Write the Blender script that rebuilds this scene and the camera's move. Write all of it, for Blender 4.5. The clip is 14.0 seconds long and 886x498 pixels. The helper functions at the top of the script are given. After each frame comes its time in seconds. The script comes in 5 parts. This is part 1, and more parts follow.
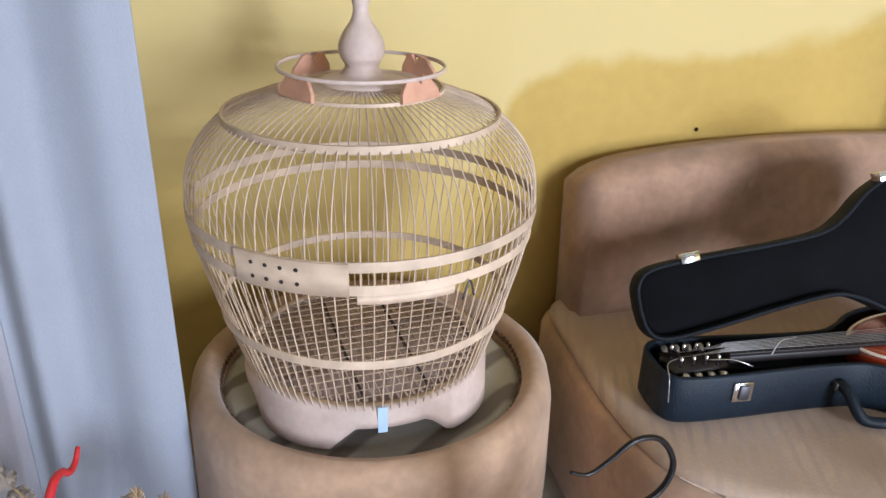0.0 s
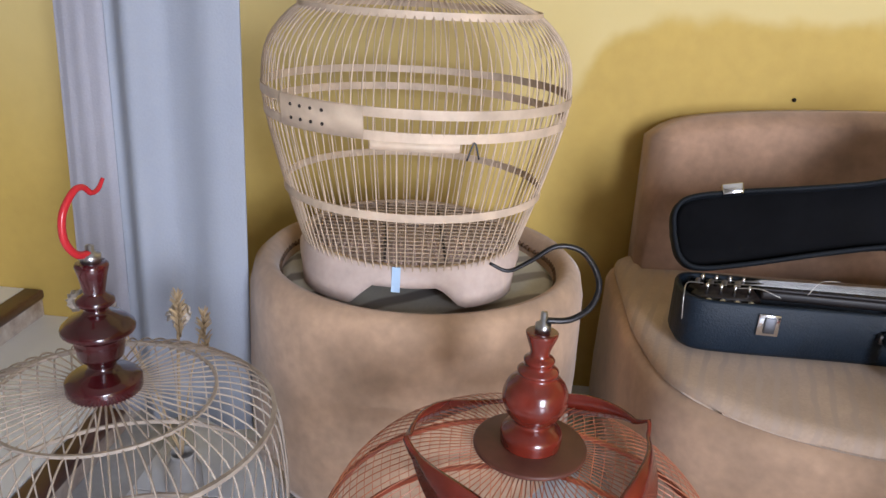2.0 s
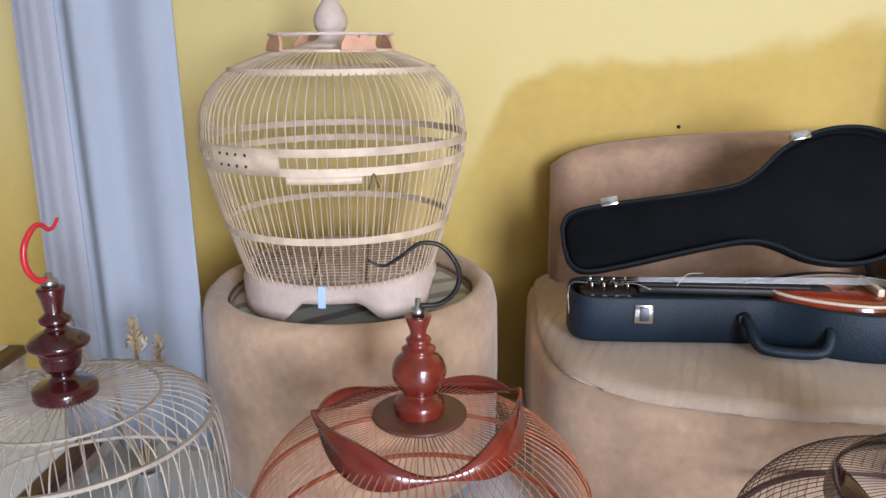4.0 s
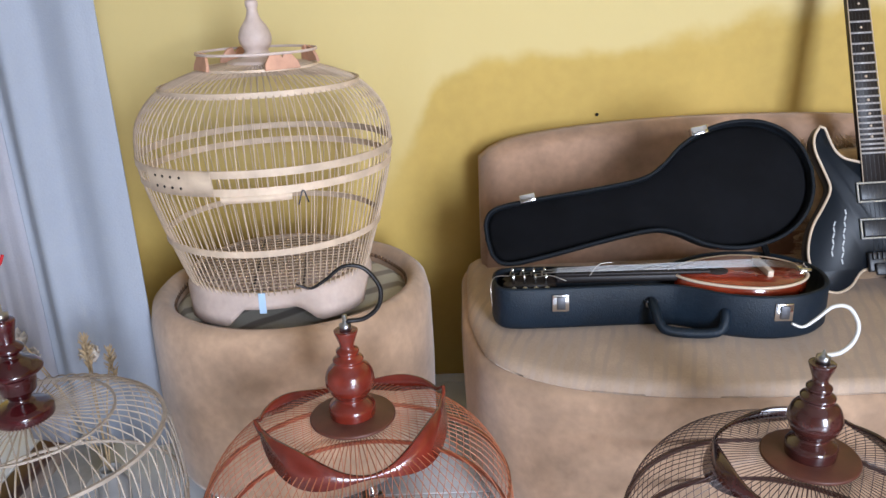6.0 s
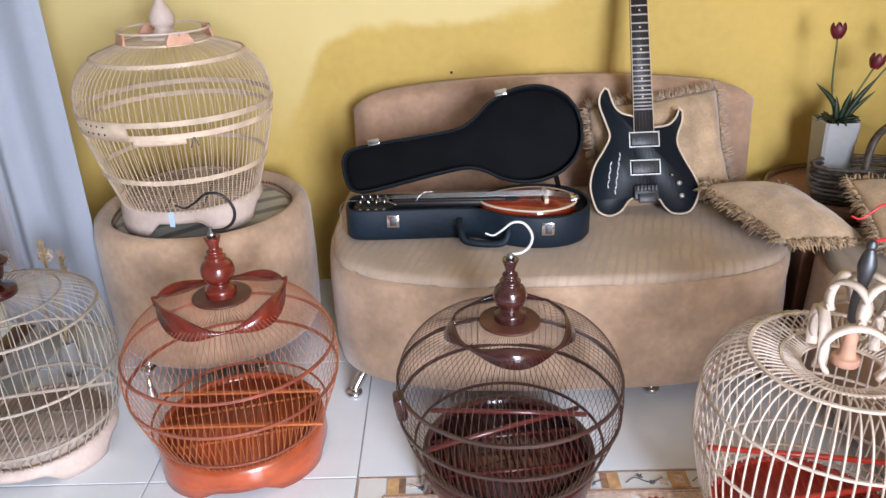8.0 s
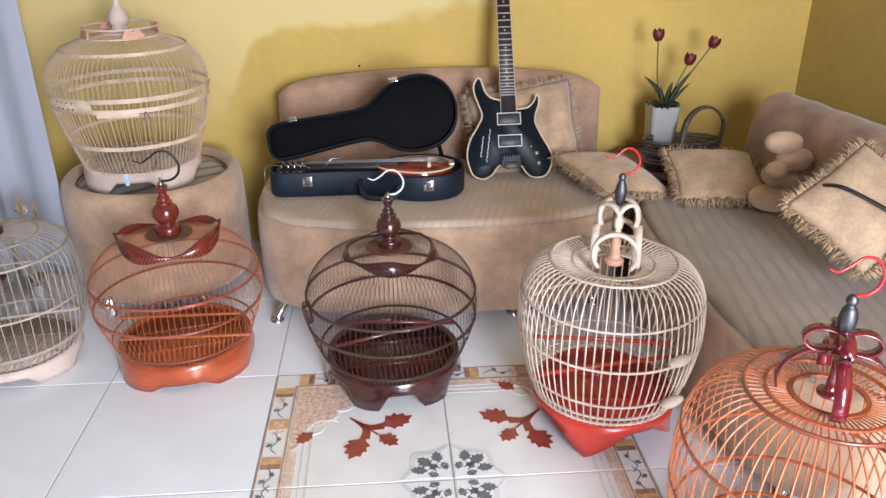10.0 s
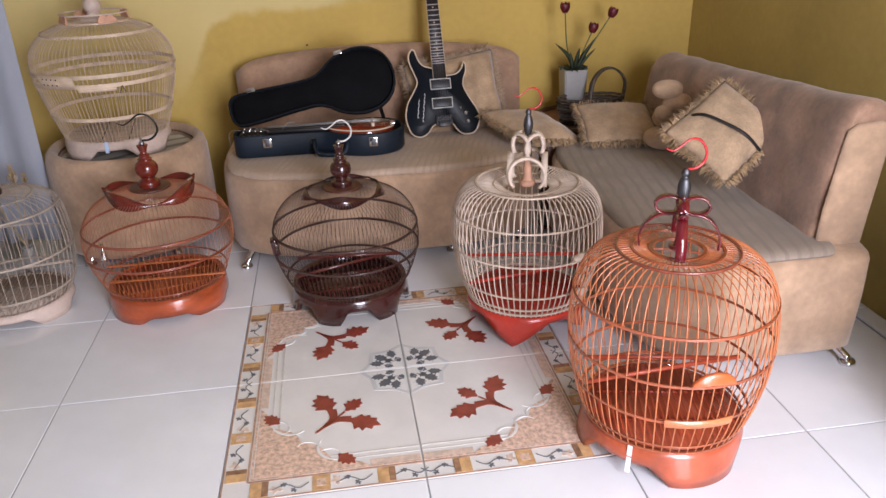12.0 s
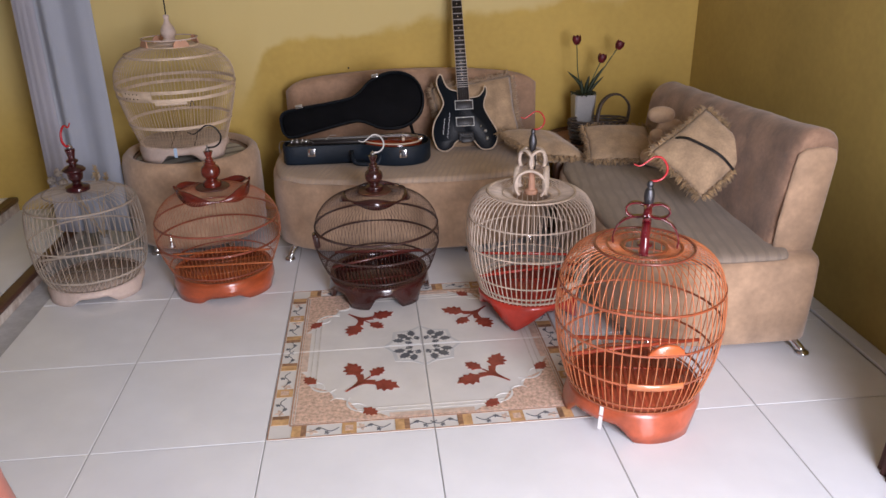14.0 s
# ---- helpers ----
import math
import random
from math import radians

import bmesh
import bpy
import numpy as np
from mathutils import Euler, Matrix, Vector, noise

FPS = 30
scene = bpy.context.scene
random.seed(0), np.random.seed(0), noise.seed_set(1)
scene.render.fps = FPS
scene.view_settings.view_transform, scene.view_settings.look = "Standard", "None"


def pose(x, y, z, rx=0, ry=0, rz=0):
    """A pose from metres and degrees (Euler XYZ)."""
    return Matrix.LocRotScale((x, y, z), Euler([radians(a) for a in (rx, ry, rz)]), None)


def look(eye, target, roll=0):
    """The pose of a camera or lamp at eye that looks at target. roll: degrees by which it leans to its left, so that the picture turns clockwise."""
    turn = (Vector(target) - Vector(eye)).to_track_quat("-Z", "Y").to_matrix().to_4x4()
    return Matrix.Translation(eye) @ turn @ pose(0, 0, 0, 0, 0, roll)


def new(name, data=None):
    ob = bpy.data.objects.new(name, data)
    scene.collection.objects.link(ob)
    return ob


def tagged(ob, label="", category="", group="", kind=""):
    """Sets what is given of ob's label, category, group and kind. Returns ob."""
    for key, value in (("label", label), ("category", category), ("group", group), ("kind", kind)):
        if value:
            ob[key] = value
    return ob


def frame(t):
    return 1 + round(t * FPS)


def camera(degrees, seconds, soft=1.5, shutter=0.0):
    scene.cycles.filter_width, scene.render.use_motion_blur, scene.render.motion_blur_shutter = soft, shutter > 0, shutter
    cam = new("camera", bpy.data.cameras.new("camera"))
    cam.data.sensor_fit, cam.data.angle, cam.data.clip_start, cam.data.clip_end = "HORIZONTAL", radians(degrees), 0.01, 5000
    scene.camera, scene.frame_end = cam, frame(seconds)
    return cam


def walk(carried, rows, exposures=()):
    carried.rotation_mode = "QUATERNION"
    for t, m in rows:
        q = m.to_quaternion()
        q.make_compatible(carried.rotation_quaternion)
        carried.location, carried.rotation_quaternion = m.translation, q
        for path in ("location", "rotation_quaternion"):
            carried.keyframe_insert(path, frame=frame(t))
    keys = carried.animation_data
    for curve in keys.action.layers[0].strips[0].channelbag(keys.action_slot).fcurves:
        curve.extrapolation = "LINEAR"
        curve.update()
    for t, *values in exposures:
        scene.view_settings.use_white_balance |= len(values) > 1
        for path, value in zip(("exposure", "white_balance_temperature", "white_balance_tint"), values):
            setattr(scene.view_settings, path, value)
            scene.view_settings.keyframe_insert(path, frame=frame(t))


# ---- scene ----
cam = camera(60.9, 14.0)
PATH = [
    (0, (-1.112, 0.08, 1.159), (-0.733, 1.864, 0.338), 1.6),
    (0.5, (-1.101, -0.011, 1.173), (-0.893, 1.808, 0.366), 2.2),
    (1, (-1.047, -0.071, 1.147), (-0.933, 1.754, 0.336), 4.2),
    (1.5, (-0.933, -0.112, 1.062), (-1.035, 1.715, 0.255), 3.7),
    (2, (-0.862, -0.131, 0.946), (-0.984, 1.743, 0.26), 3.5),
    (2.5, (-0.822, -0.191, 0.924), (-0.993, 1.705, 0.312), 2.9),
    (3, (-0.768, -0.267, 0.939), (-0.93, 1.655, 0.411), 1.6),
    (5.5, (-0.657, -0.36, 0.933), (-0.729, 1.555, 0.36), -2.4),
    (6, (-0.632, -0.401, 1.061), (-0.651, 1.488, 0.404), -2.3),
    (6.5, (-0.564, -0.53, 1.127), (-0.55, 1.314, 0.353), -1.4),
    (7, (-0.464, -0.694, 1.198), (-0.423, 1.116, 0.349), -2.3),
    (7.5, (-0.38, -0.796, 1.224), (-0.398, 1.026, 0.401), -2.9),
    (8, (-0.273, -0.901, 1.245), (-0.282, 0.913, 0.402), -1.7),
    (8.5, (-0.208, -1.024, 1.295), (-0.172, 0.778, 0.426), -0.5),
    (11, (-0.114, -1.766, 1.31), (0.08, 0.052, 0.5), -1.6),
    (11.5, (-0.112, -1.875, 1.263), (0.117, -0.086, 0.399), -1.9),
    (12, (-0.143, -1.943, 1.266), (0.108, -0.136, 0.446), -1.8),
    (12.5, (-0.185, -2.043, 1.297), (0.167, -0.259, 0.462), -0.6),
    (13, (-0.213, -2.102, 1.322), (0.076, -0.294, 0.519), -0.3),
    (13.5, (-0.171, -2.217, 1.348), (0.068, -0.394, 0.56), -0.2),
    (14, (-0.14, -2.359, 1.373), (0.031, -0.526, 0.593), -1.0),
]
EXPOSURES = [(0, 0.34, 5550, 13), (0.8, 0.24, 5650, 14), (1.5, 0.04, 5750, 16), (2.3, 0.22, 5650, 14), (3, 0.3, 5500, 12), (6, 0.26, 5500, 12), (6.5, 0.3, 5450, 12), (8.5, 0.36, 5750, 14), (11, -0.08, 5850, 16), (11.6, -0.3, 6050, 19), (12.5, -0.52, 6200, 22), (14, -0.74, 6250, 22)]
walk(cam, [(t, look(eye, target, roll)) for t, eye, target, roll in PATH], EXPOSURES)

# ---- light ----
world = bpy.data.worlds.new("world")
scene.world = world
world.use_nodes = True
wn = world.node_tree.nodes
sky = wn.new("ShaderNodeTexSky")
sky.sky_type, sky.sun_disc, sky.sun_elevation, sky.sun_rotation = "NISHITA", False, radians(48), radians(200)
wn["Background"].inputs[1].default_value = 0.12
world.node_tree.links.new(sky.outputs[0], wn["Background"].inputs[0])


def window_light(name, m, sx, sy, power, colour):
    data = bpy.data.lights.new(name, "AREA")
    data.shape, data.size, data.size_y, data.energy, data.color = "RECTANGLE", sx, sy, power, colour
    ob = new(name, data)
    ob.matrix_world = m
    return ob


# daylight through the open doorway behind the camera
window_light("doorway_daylight", look((0.85, -3.16, 1.14), (0.52, -2.05, 0.1)), 1.0, 2.1, 232, (0.95, 0.97, 1.0))

# ---- materials ----


def mat(name, colour, rough=0.5, metal=0.0, var=0.25, scale=8.0, bump=0.0, bump_scale=60.0, spec=0.5, coat=0.0,
        grain=None, tint=None, sheen=0.0, per_object=0.0):
    """A procedural surface: base colour broken at two scales, with fine relief. grain: (x, y, z) stretch of the noise."""
    m = bpy.data.materials.new(name)
    m.use_nodes = True
    n, l = m.node_tree.nodes, m.node_tree.links
    b = n["Principled BSDF"]
    co = n.new("ShaderNodeTexCoord")
    vec = co.outputs["Object"]
    if grain:
        mp = n.new("ShaderNodeMapping")
        mp.inputs["Scale"].default_value = grain
        l.new(vec, mp.inputs["Vector"])
        vec = mp.outputs[0]
    big, fine = n.new("ShaderNodeTexNoise"), n.new("ShaderNodeTexNoise")
    big.inputs["Scale"].default_value, big.inputs["Detail"].default_value = scale, 5
    fine.inputs["Scale"].default_value, fine.inputs["Detail"].default_value = bump_scale, 3
    for t in (big, fine):
        l.new(vec, t.inputs["Vector"])
    dark = tint or tuple(c * (1 - var) for c in colour)
    light = tuple(min(1, c * (1 + var * 0.5)) for c in colour)
    ramp = n.new("ShaderNodeValToRGB")
    ramp.color_ramp.elements[0].position, ramp.color_ramp.elements[1].position = 0.32, 0.68
    ramp.color_ramp.elements[0].color, ramp.color_ramp.elements[1].color = (*dark, 1), (*light, 1)
    l.new(big.outputs["Fac"], ramp.inputs[0])
    mix = n.new("ShaderNodeMix")
    mix.data_type, mix.blend_type = "RGBA", "OVERLAY"
    mix.inputs["Factor"].default_value = min(1.0, var * 0.8)
    l.new(ramp.outputs[0], mix.inputs["A"])
    l.new(fine.outputs["Fac"], mix.inputs["B"])
    out = mix.outputs["Result"]
    if per_object:
        info, hsv, rng = n.new("ShaderNodeObjectInfo"), n.new("ShaderNodeHueSaturation"), n.new("ShaderNodeMapRange")
        rng.inputs["To Min"].default_value, rng.inputs["To Max"].default_value = 1 - per_object, 1 + per_object
        l.new(info.outputs["Random"], rng.inputs["Value"])
        l.new(rng.outputs[0], hsv.inputs["Value"])
        l.new(out, hsv.inputs["Color"])
        out = hsv.outputs[0]
    l.new(out, b.inputs["Base Color"])
    b.inputs["Roughness"].default_value, b.inputs["Metallic"].default_value = rough, metal
    b.inputs["Specular IOR Level"].default_value = spec
    b.inputs["Coat Weight"].default_value = coat
    b.inputs["Coat Roughness"].default_value = 0.08
    if sheen:
        b.inputs["Sheen Weight"].default_value, b.inputs["Sheen Roughness"].default_value = sheen, 0.5
    if bump:
        bp = n.new("ShaderNodeBump")
        bp.inputs["Strength"].default_value, bp.inputs["Distance"].default_value = bump, 0.002
        l.new(fine.outputs["Fac"], bp.inputs["Height"])
        l.new(bp.outputs[0], b.inputs["Normal"])
    return m


M_WALL_PALE = (0.66, 0.52, 0.215)


def wall_paint(name):
    """Yellow distemper, paler above a wavering damp line and deeper yellow below it."""
    m = mat(name, (0.55, 0.375, 0.085), 0.75, var=0.10, scale=2.0, bump=0.25, bump_scale=35)
    n, l = m.node_tree.nodes, m.node_tree.links
    b = n["Principled BSDF"]
    old = b.inputs["Base Color"].links[0].from_socket
    co, sep = n.new("ShaderNodeTexCoord"), n.new("ShaderNodeSeparateXYZ")
    l.new(co.outputs["Object"], sep.inputs[0])
    nz = n.new("ShaderNodeTexNoise")
    nz.inputs["Scale"].default_value, nz.inputs["Detail"].default_value = 4.5, 4
    l.new(co.outputs["Object"], nz.inputs["Vector"])
    # the line sinks steeply towards the curtain and rises gently towards the corner
    drop, rise, both = n.new("ShaderNodeMapRange"), n.new("ShaderNodeMapRange"), n.new("ShaderNodeMath")
    for node, values in ((drop, (-0.86, -0.52, 0.30, 0.0)), (rise, (-0.25, 0.9, 0.0, -0.16))):
        for key, value in zip(("From Min", "From Max", "To Min", "To Max"), values):
            node.inputs[key].default_value = value
        l.new(sep.outputs["X"], node.inputs["Value"])
    drop.interpolation_type = "SMOOTHERSTEP"
    both.operation = "ADD"
    l.new(drop.outputs[0], both.inputs[0])
    l.new(rise.outputs[0], both.inputs[1])
    lift_z = n.new("ShaderNodeMath")
    lift_z.operation = "ADD"
    l.new(both.outputs[0], lift_z.inputs[0])
    l.new(sep.outputs["Z"], lift_z.inputs[1])
    a = n.new("ShaderNodeMath")
    a.operation, a.inputs[1].default_value = "MULTIPLY_ADD", 0.22
    l.new(nz.outputs["Fac"], a.inputs[0])
    l.new(lift_z.outputs[0], a.inputs[2])
    rng = n.new("ShaderNodeMapRange")
    rng.inputs["From Min"].default_value, rng.inputs["From Max"].default_value = 0.965, 1.025
    rng.interpolation_type = "SMOOTHSTEP"
    l.new(a.outputs[0], rng.inputs["Value"])
    soft, side, fac = n.new("ShaderNodeMapRange"), n.new("ShaderNodeMapRange"), n.new("ShaderNodeMix")
    soft.inputs["From Min"].default_value, soft.inputs["From Max"].default_value = 0.75, 1.45
    soft.interpolation_type = "SMOOTHSTEP"
    l.new(a.outputs[0], soft.inputs["Value"])
    side.inputs["From Min"].default_value, side.inputs["From Max"].default_value = -0.84, -0.66
    l.new(sep.outputs["X"], side.inputs["Value"])
    l.new(side.outputs[0], fac.inputs[0])
    l.new(soft.outputs[0], fac.inputs[2])
    l.new(rng.outputs[0], fac.inputs[3])
    mix = n.new("ShaderNodeMix")
    mix.data_type = "RGBA"
    mix.inputs["B"].default_value = (*M_WALL_PALE, 1)
    l.new(fac.outputs[0], mix.inputs["Factor"])
    l.new(old, mix.inputs["A"])
    l.new(mix.outputs["Result"], b.inputs["Base Color"])
    return m


WALL = wall_paint("yellow_wall_paint")
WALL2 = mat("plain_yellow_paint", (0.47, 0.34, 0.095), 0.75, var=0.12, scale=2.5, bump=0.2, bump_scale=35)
CEIL = mat("white_ceiling_paint", (0.45, 0.43, 0.40), 0.8, var=0.06)
TILE = mat("white_glazed_tile", (0.86, 0.88, 0.91), 0.16, var=0.05, scale=5, per_object=0.02)
GROUT = mat("grey_grout", (0.52, 0.52, 0.52), 0.9, var=0.2)
VELVET = mat("beige_velvet", (0.45, 0.295, 0.185), 0.9, var=0.26, scale=9, bump=0.30, bump_scale=55, sheen=0.3)
BACK_ROSE = mat("rosy_beige_velvet", (0.40, 0.245, 0.155), 0.9, var=0.28, scale=9, bump=0.30, bump_scale=55, sheen=0.3)
BACK_BROWN = mat("brown_plush_velvet", (0.33, 0.195, 0.125), 0.9, var=0.38, scale=11, bump=0.45, bump_scale=70, sheen=0.3)
WOODRAW = mat("raw_pale_wood", (0.62, 0.49, 0.42), 0.6, var=0.18, scale=12, bump=0.2, bump_scale=90)

# ---- helpers for meshes ----


def mesh_object(name, bm, material, smooth=True):
    me = bpy.data.meshes.new(name)
    bmesh.ops.recalc_face_normals(bm, faces=bm.faces)
    bm.to_mesh(me)
    bm.free()
    for p in me.polygons:
        p.use_smooth = smooth
    me.materials.append(material)
    return new(name, me)


def part(name, bm, material, parent, label="", smooth=True):
    ob = mesh_object(name, bm, material, smooth)
    ob.parent = parent
    if label:
        ob["label"] = label
    return ob


def thing(name, m, label, category, group="", kind=""):
    ob = new(name)
    ob.empty_display_size = 0.05
    ob.matrix_world = m
    return tagged(ob, label, category, group, kind)


def box(bm, x0, x1, y0, y1, z0, z1, bevel=0.0, seg=2):
    vs = [bm.verts.new((x, y, z)) for x in (x0, x1) for y in (y0, y1) for z in (z0, z1)]
    fs = [bm.faces.new([vs[i] for i in f]) for f in
          ((0, 1, 3, 2), (4, 6, 7, 5), (0, 4, 5, 1), (2, 3, 7, 6), (0, 2, 6, 4), (1, 5, 7, 3))]
    if bevel:
        es = list({e for f in fs for e in f.edges})
        bmesh.ops.bevel(bm, geom=es, offset=bevel, segments=seg, affect="EDGES", profile=0.5)
    return bm


def lathe(bm, profile, n=32, a0=0.0, a1=2 * math.pi):
    """Turn a profile of (r, z) round the z axis."""
    full = abs(a1 - a0 - 2 * math.pi) < 1e-6
    cols = n if full else n + 1
    rings = []
    for i in range(cols):
        a = a0 + (a1 - a0) * i / n
        rings.append([bm.verts.new((max(r, 1e-4) * math.cos(a), max(r, 1e-4) * math.sin(a), z)) for r, z in profile])
    for i in range(n):
        p, q = rings[i], rings[(i + 1) % cols]
        for j in range(len(profile) - 1):
            bm.faces.new((p[j], q[j], q[j + 1], p[j + 1]))
    return bm


def tube(bm, pts, r, n=6, closed=False, flat=None):
    """A tube along points. r: one radius or one a point. flat: (width, height) of a strip instead."""
    pts = [Vector(p) for p in pts]
    k = len(pts)
    rings = []
    up, last = Vector((0, 0, 1)), None
    for i, p in enumerate(pts):
        a = pts[(i - 1) % k] if closed or i else p
        b = pts[(i + 1) % k] if closed or i < k - 1 else p
        t = (b - a).normalized()
        s = t.cross(up)
        if s.length < 1e-3:
            s = t.cross(Vector((1, 0, 0)))
        s.normalize()
        if i and s.dot(last) < 0:
            s = -s
        last = s
        u = s.cross(t)
        rr = r[i] if isinstance(r, (list, tuple)) else r
        if flat:
            w, h = flat
            ring = [bm.verts.new(p + s * (x * w / 2) + u * (y * h / 2)) for x, y in ((-1, -1), (1, -1), (1, 1), (-1, 1))]
        else:
            ring = [bm.verts.new(p + (s * math.cos(2 * math.pi * j / n) + u * math.sin(2 * math.pi * j / n)) * rr) for j in range(n)]
        rings.append(ring)
    m = len(rings[0])
    for i in range(k if closed else k - 1):
        p, q = rings[i], rings[(i + 1) % k]
        for j in range(m):
            bm.faces.new((p[j], p[(j + 1) % m], q[(j + 1) % m], q[j]))
    if not closed:
        bm.faces.new(rings[0][::-1])
        bm.faces.new(rings[-1])
    return bm


def smooth_line(pts, n=12):
    """Catmull-Rom through points of any dimension, n steps a stretch."""
    P = [np.array(p, float) for p in pts]
    P = [2 * P[0] - P[1]] + P + [2 * P[-1] - P[-2]]
    out = []
    for i in range(1, len(P) - 2):
        a, b, c, d = P[i - 1:i + 3]
        for j in range(n):
            t = j / n
            out.append(0.5 * ((2 * b) + (c - a) * t + (2 * a - 5 * b + 4 * c - d) * t * t + (3 * b - a - 3 * c + d) * t ** 3))
    out.append(P[-2])
    return [tuple(float(v) for v in p) for p in out]


def ring(bm, r, z, w, h, n=64, tilt=0.0):
    """A flat hoop of width w (across) and height h."""
    pts = [(r * math.cos(2 * math.pi * i / n), r * math.sin(2 * math.pi * i / n), z + tilt * math.cos(2 * math.pi * i / n)) for i in range(n)]
    return tube(bm, pts, 1, closed=True, flat=(w, h))


BASIS = Matrix.Identity(4)


def lift(bm, m):
    bmesh.ops.transform(bm, matrix=m, verts=bm.verts)
    return bm


def blob_outline(cx, cy, a, b0, b1, n0, n1, count=96):
    """A plan with a rounded front (half depth b0, exponent n0) and a squarer back (b1, n1)."""
    out = []
    for i in range(count):
        t = 2 * math.pi * i / count
        c, s = math.cos(t), math.sin(t)
        n, b = (n0, b0) if s < 0 else (n1, b1)
        out.append((cx + a * math.copysign(abs(c) ** (2 / n), c), cy + b * math.copysign(abs(s) ** (2 / n), s)))
    return out


def pad(bm, plan, z0, z1, r, crown=0.0, ripple=0.0, seed=0.0):
    """An upholstered block over a plan: straight sides, a rolled top edge and a slightly domed top."""
    cx = sum(p[0] for p in plan) / len(plan)
    cy = sum(p[1] for p in plan) / len(plan)
    size = min(max(p[0] for p in plan) - cx, max(p[1] for p in plan) - cy)
    levels = [(1 - 0.35 * r / size, z0), (1, z0 + 0.4 * r)]
    levels += [(1, z0 + (z1 - r - z0) * k) for k in (0.35, 0.6, 0.8, 1.0)]
    levels += [(1 - r / size * (1 - math.cos(k * math.pi / 8)), z1 - r + r * math.sin(k * math.pi / 8)) for k in (1, 2, 3, 4)]
    top = levels[-1][0]
    levels += [(top * k, z1 + crown * (1 - k * k)) for k in (0.85, 0.65, 0.4, 0.18)]
    rings = []
    for k, z in levels:
        row = []
        for x, y in plan:
            p = Vector((cx + (x - cx) * k, cy + (y - cy) * k, z))
            d = noise.noise(p * 6 + Vector((seed, 0, 0))) * ripple
            row.append(bm.verts.new(p + Vector(((x - cx), (y - cy), 0)).normalized() * d + Vector((0, 0, d * 0.5))))
        rings.append(row)
    m = len(plan)
    for p, q in zip(rings, rings[1:]):
        for j in range(m):
            bm.faces.new((p[j], p[(j + 1) % m], q[(j + 1) % m], q[j]))
    bm.faces.new(rings[0][::-1])
    bm.faces.new(rings[-1])
    return bm


def prism(bm, outline, z0, z1, bevel=0.0):
    """A plate with that outline (x, y), from z0 to z1, its edges eased by bevel."""
    m = len(outline)
    cx = sum(p[0] for p in outline) / m
    cy = sum(p[1] for p in outline) / m

    def inset(d):
        out = []
        for i, (x, y) in enumerate(outline):
            a, b = outline[i - 1], outline[(i + 1) % m]
            t = Vector((b[0] - a[0], b[1] - a[1]))
            nrm = Vector((t.y, -t.x)).normalized() * sign
            out.append((x - nrm.x * d, y - nrm.y * d))
        return out
    area = sum(outline[i - 1][0] * outline[i][1] - outline[i][0] * outline[i - 1][1] for i in range(m))
    sign = 1 if area > 0 else -1
    levels = [(bevel, z0), (0, z0 + bevel), (0, z1 - bevel), (bevel, z1)] if bevel else [(0, z0), (0, z1)]
    rings = [[bm.verts.new((x, y, z)) for x, y in (inset(d) if d else outline)] for d, z in levels]
    for p, q in zip(rings, rings[1:]):
        for j in range(m):
            bm.faces.new((p[j], p[(j + 1) % m], q[(j + 1) % m], q[j]))
    bm.faces.new(rings[0][::-1])
    bm.faces.new(rings[-1])
    return bm


# ---- structure ----
X0, X1, Y0, Y1, H = -3.4, 1.565, -3.1, 1.55, 2.9
PLASTER = mat("off_white_plaster", (0.38, 0.36, 0.33), 0.85, var=0.12, scale=3, bump=0.2)


def slab(name, boxes, material, label, category):
    bm = bmesh.new()
    for b in boxes:
        box(bm, *b)
    return tagged(mesh_object(name, bm, material, False), label, category, kind="structure")


floor = slab("floor", [(X0, X1, Y0, Y1, -0.12, -0.004)], GROUT, "white glazed floor tiles with grey joints", "floor")
slab("wall_north", [(X0, X1 + 0.15, Y1, Y1 + 0.15, -0.12, H)], WALL, "yellow painted wall with a wavering damp stain", "wall")
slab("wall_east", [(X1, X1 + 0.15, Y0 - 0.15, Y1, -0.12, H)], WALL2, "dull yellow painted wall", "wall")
slab("wall_west", [(X0 - 0.15, X0, Y0, Y1, -0.12, H)], PLASTER, "plain off-white plastered wall", "wall")
# the wall behind the camera, with the doorway that lets the daylight in
DX0, DX1 = 0.33, 1.37
slab("wall_south", [(X0, DX0, Y0 - 0.15, Y0, -0.12, H), (DX0, DX1, Y0 - 0.15, Y0, 2.2, H), (DX1, X1, Y0 - 0.15, Y0, -0.12, H)], PLASTER, "off-white plastered wall with an open doorway", "wall")
slab("ceiling", [(X0, X1, Y0, Y1, H, H + 0.1)], CEIL, "plain white ceiling", "ceiling")
slab("ground", [(-60, 60, -60, 60, -0.4, -0.125)], mat("bare_earth", (0.25, 0.2, 0.15), 0.9, var=0.3, scale=2), "bare ground outside", "ground")


def shared(name, bm, material, smooth=False):
    me = bpy.data.meshes.new(name)
    bmesh.ops.recalc_face_normals(bm, faces=bm.faces)
    bm.to_mesh(me)
    bm.free()
    for p in me.polygons:
        p.use_smooth = smooth
    me.materials.append(material)
    return me


def piece(name, me, parent, m):
    ob = new(name, me)
    ob.parent = parent
    ob.matrix_basis = m
    return ob


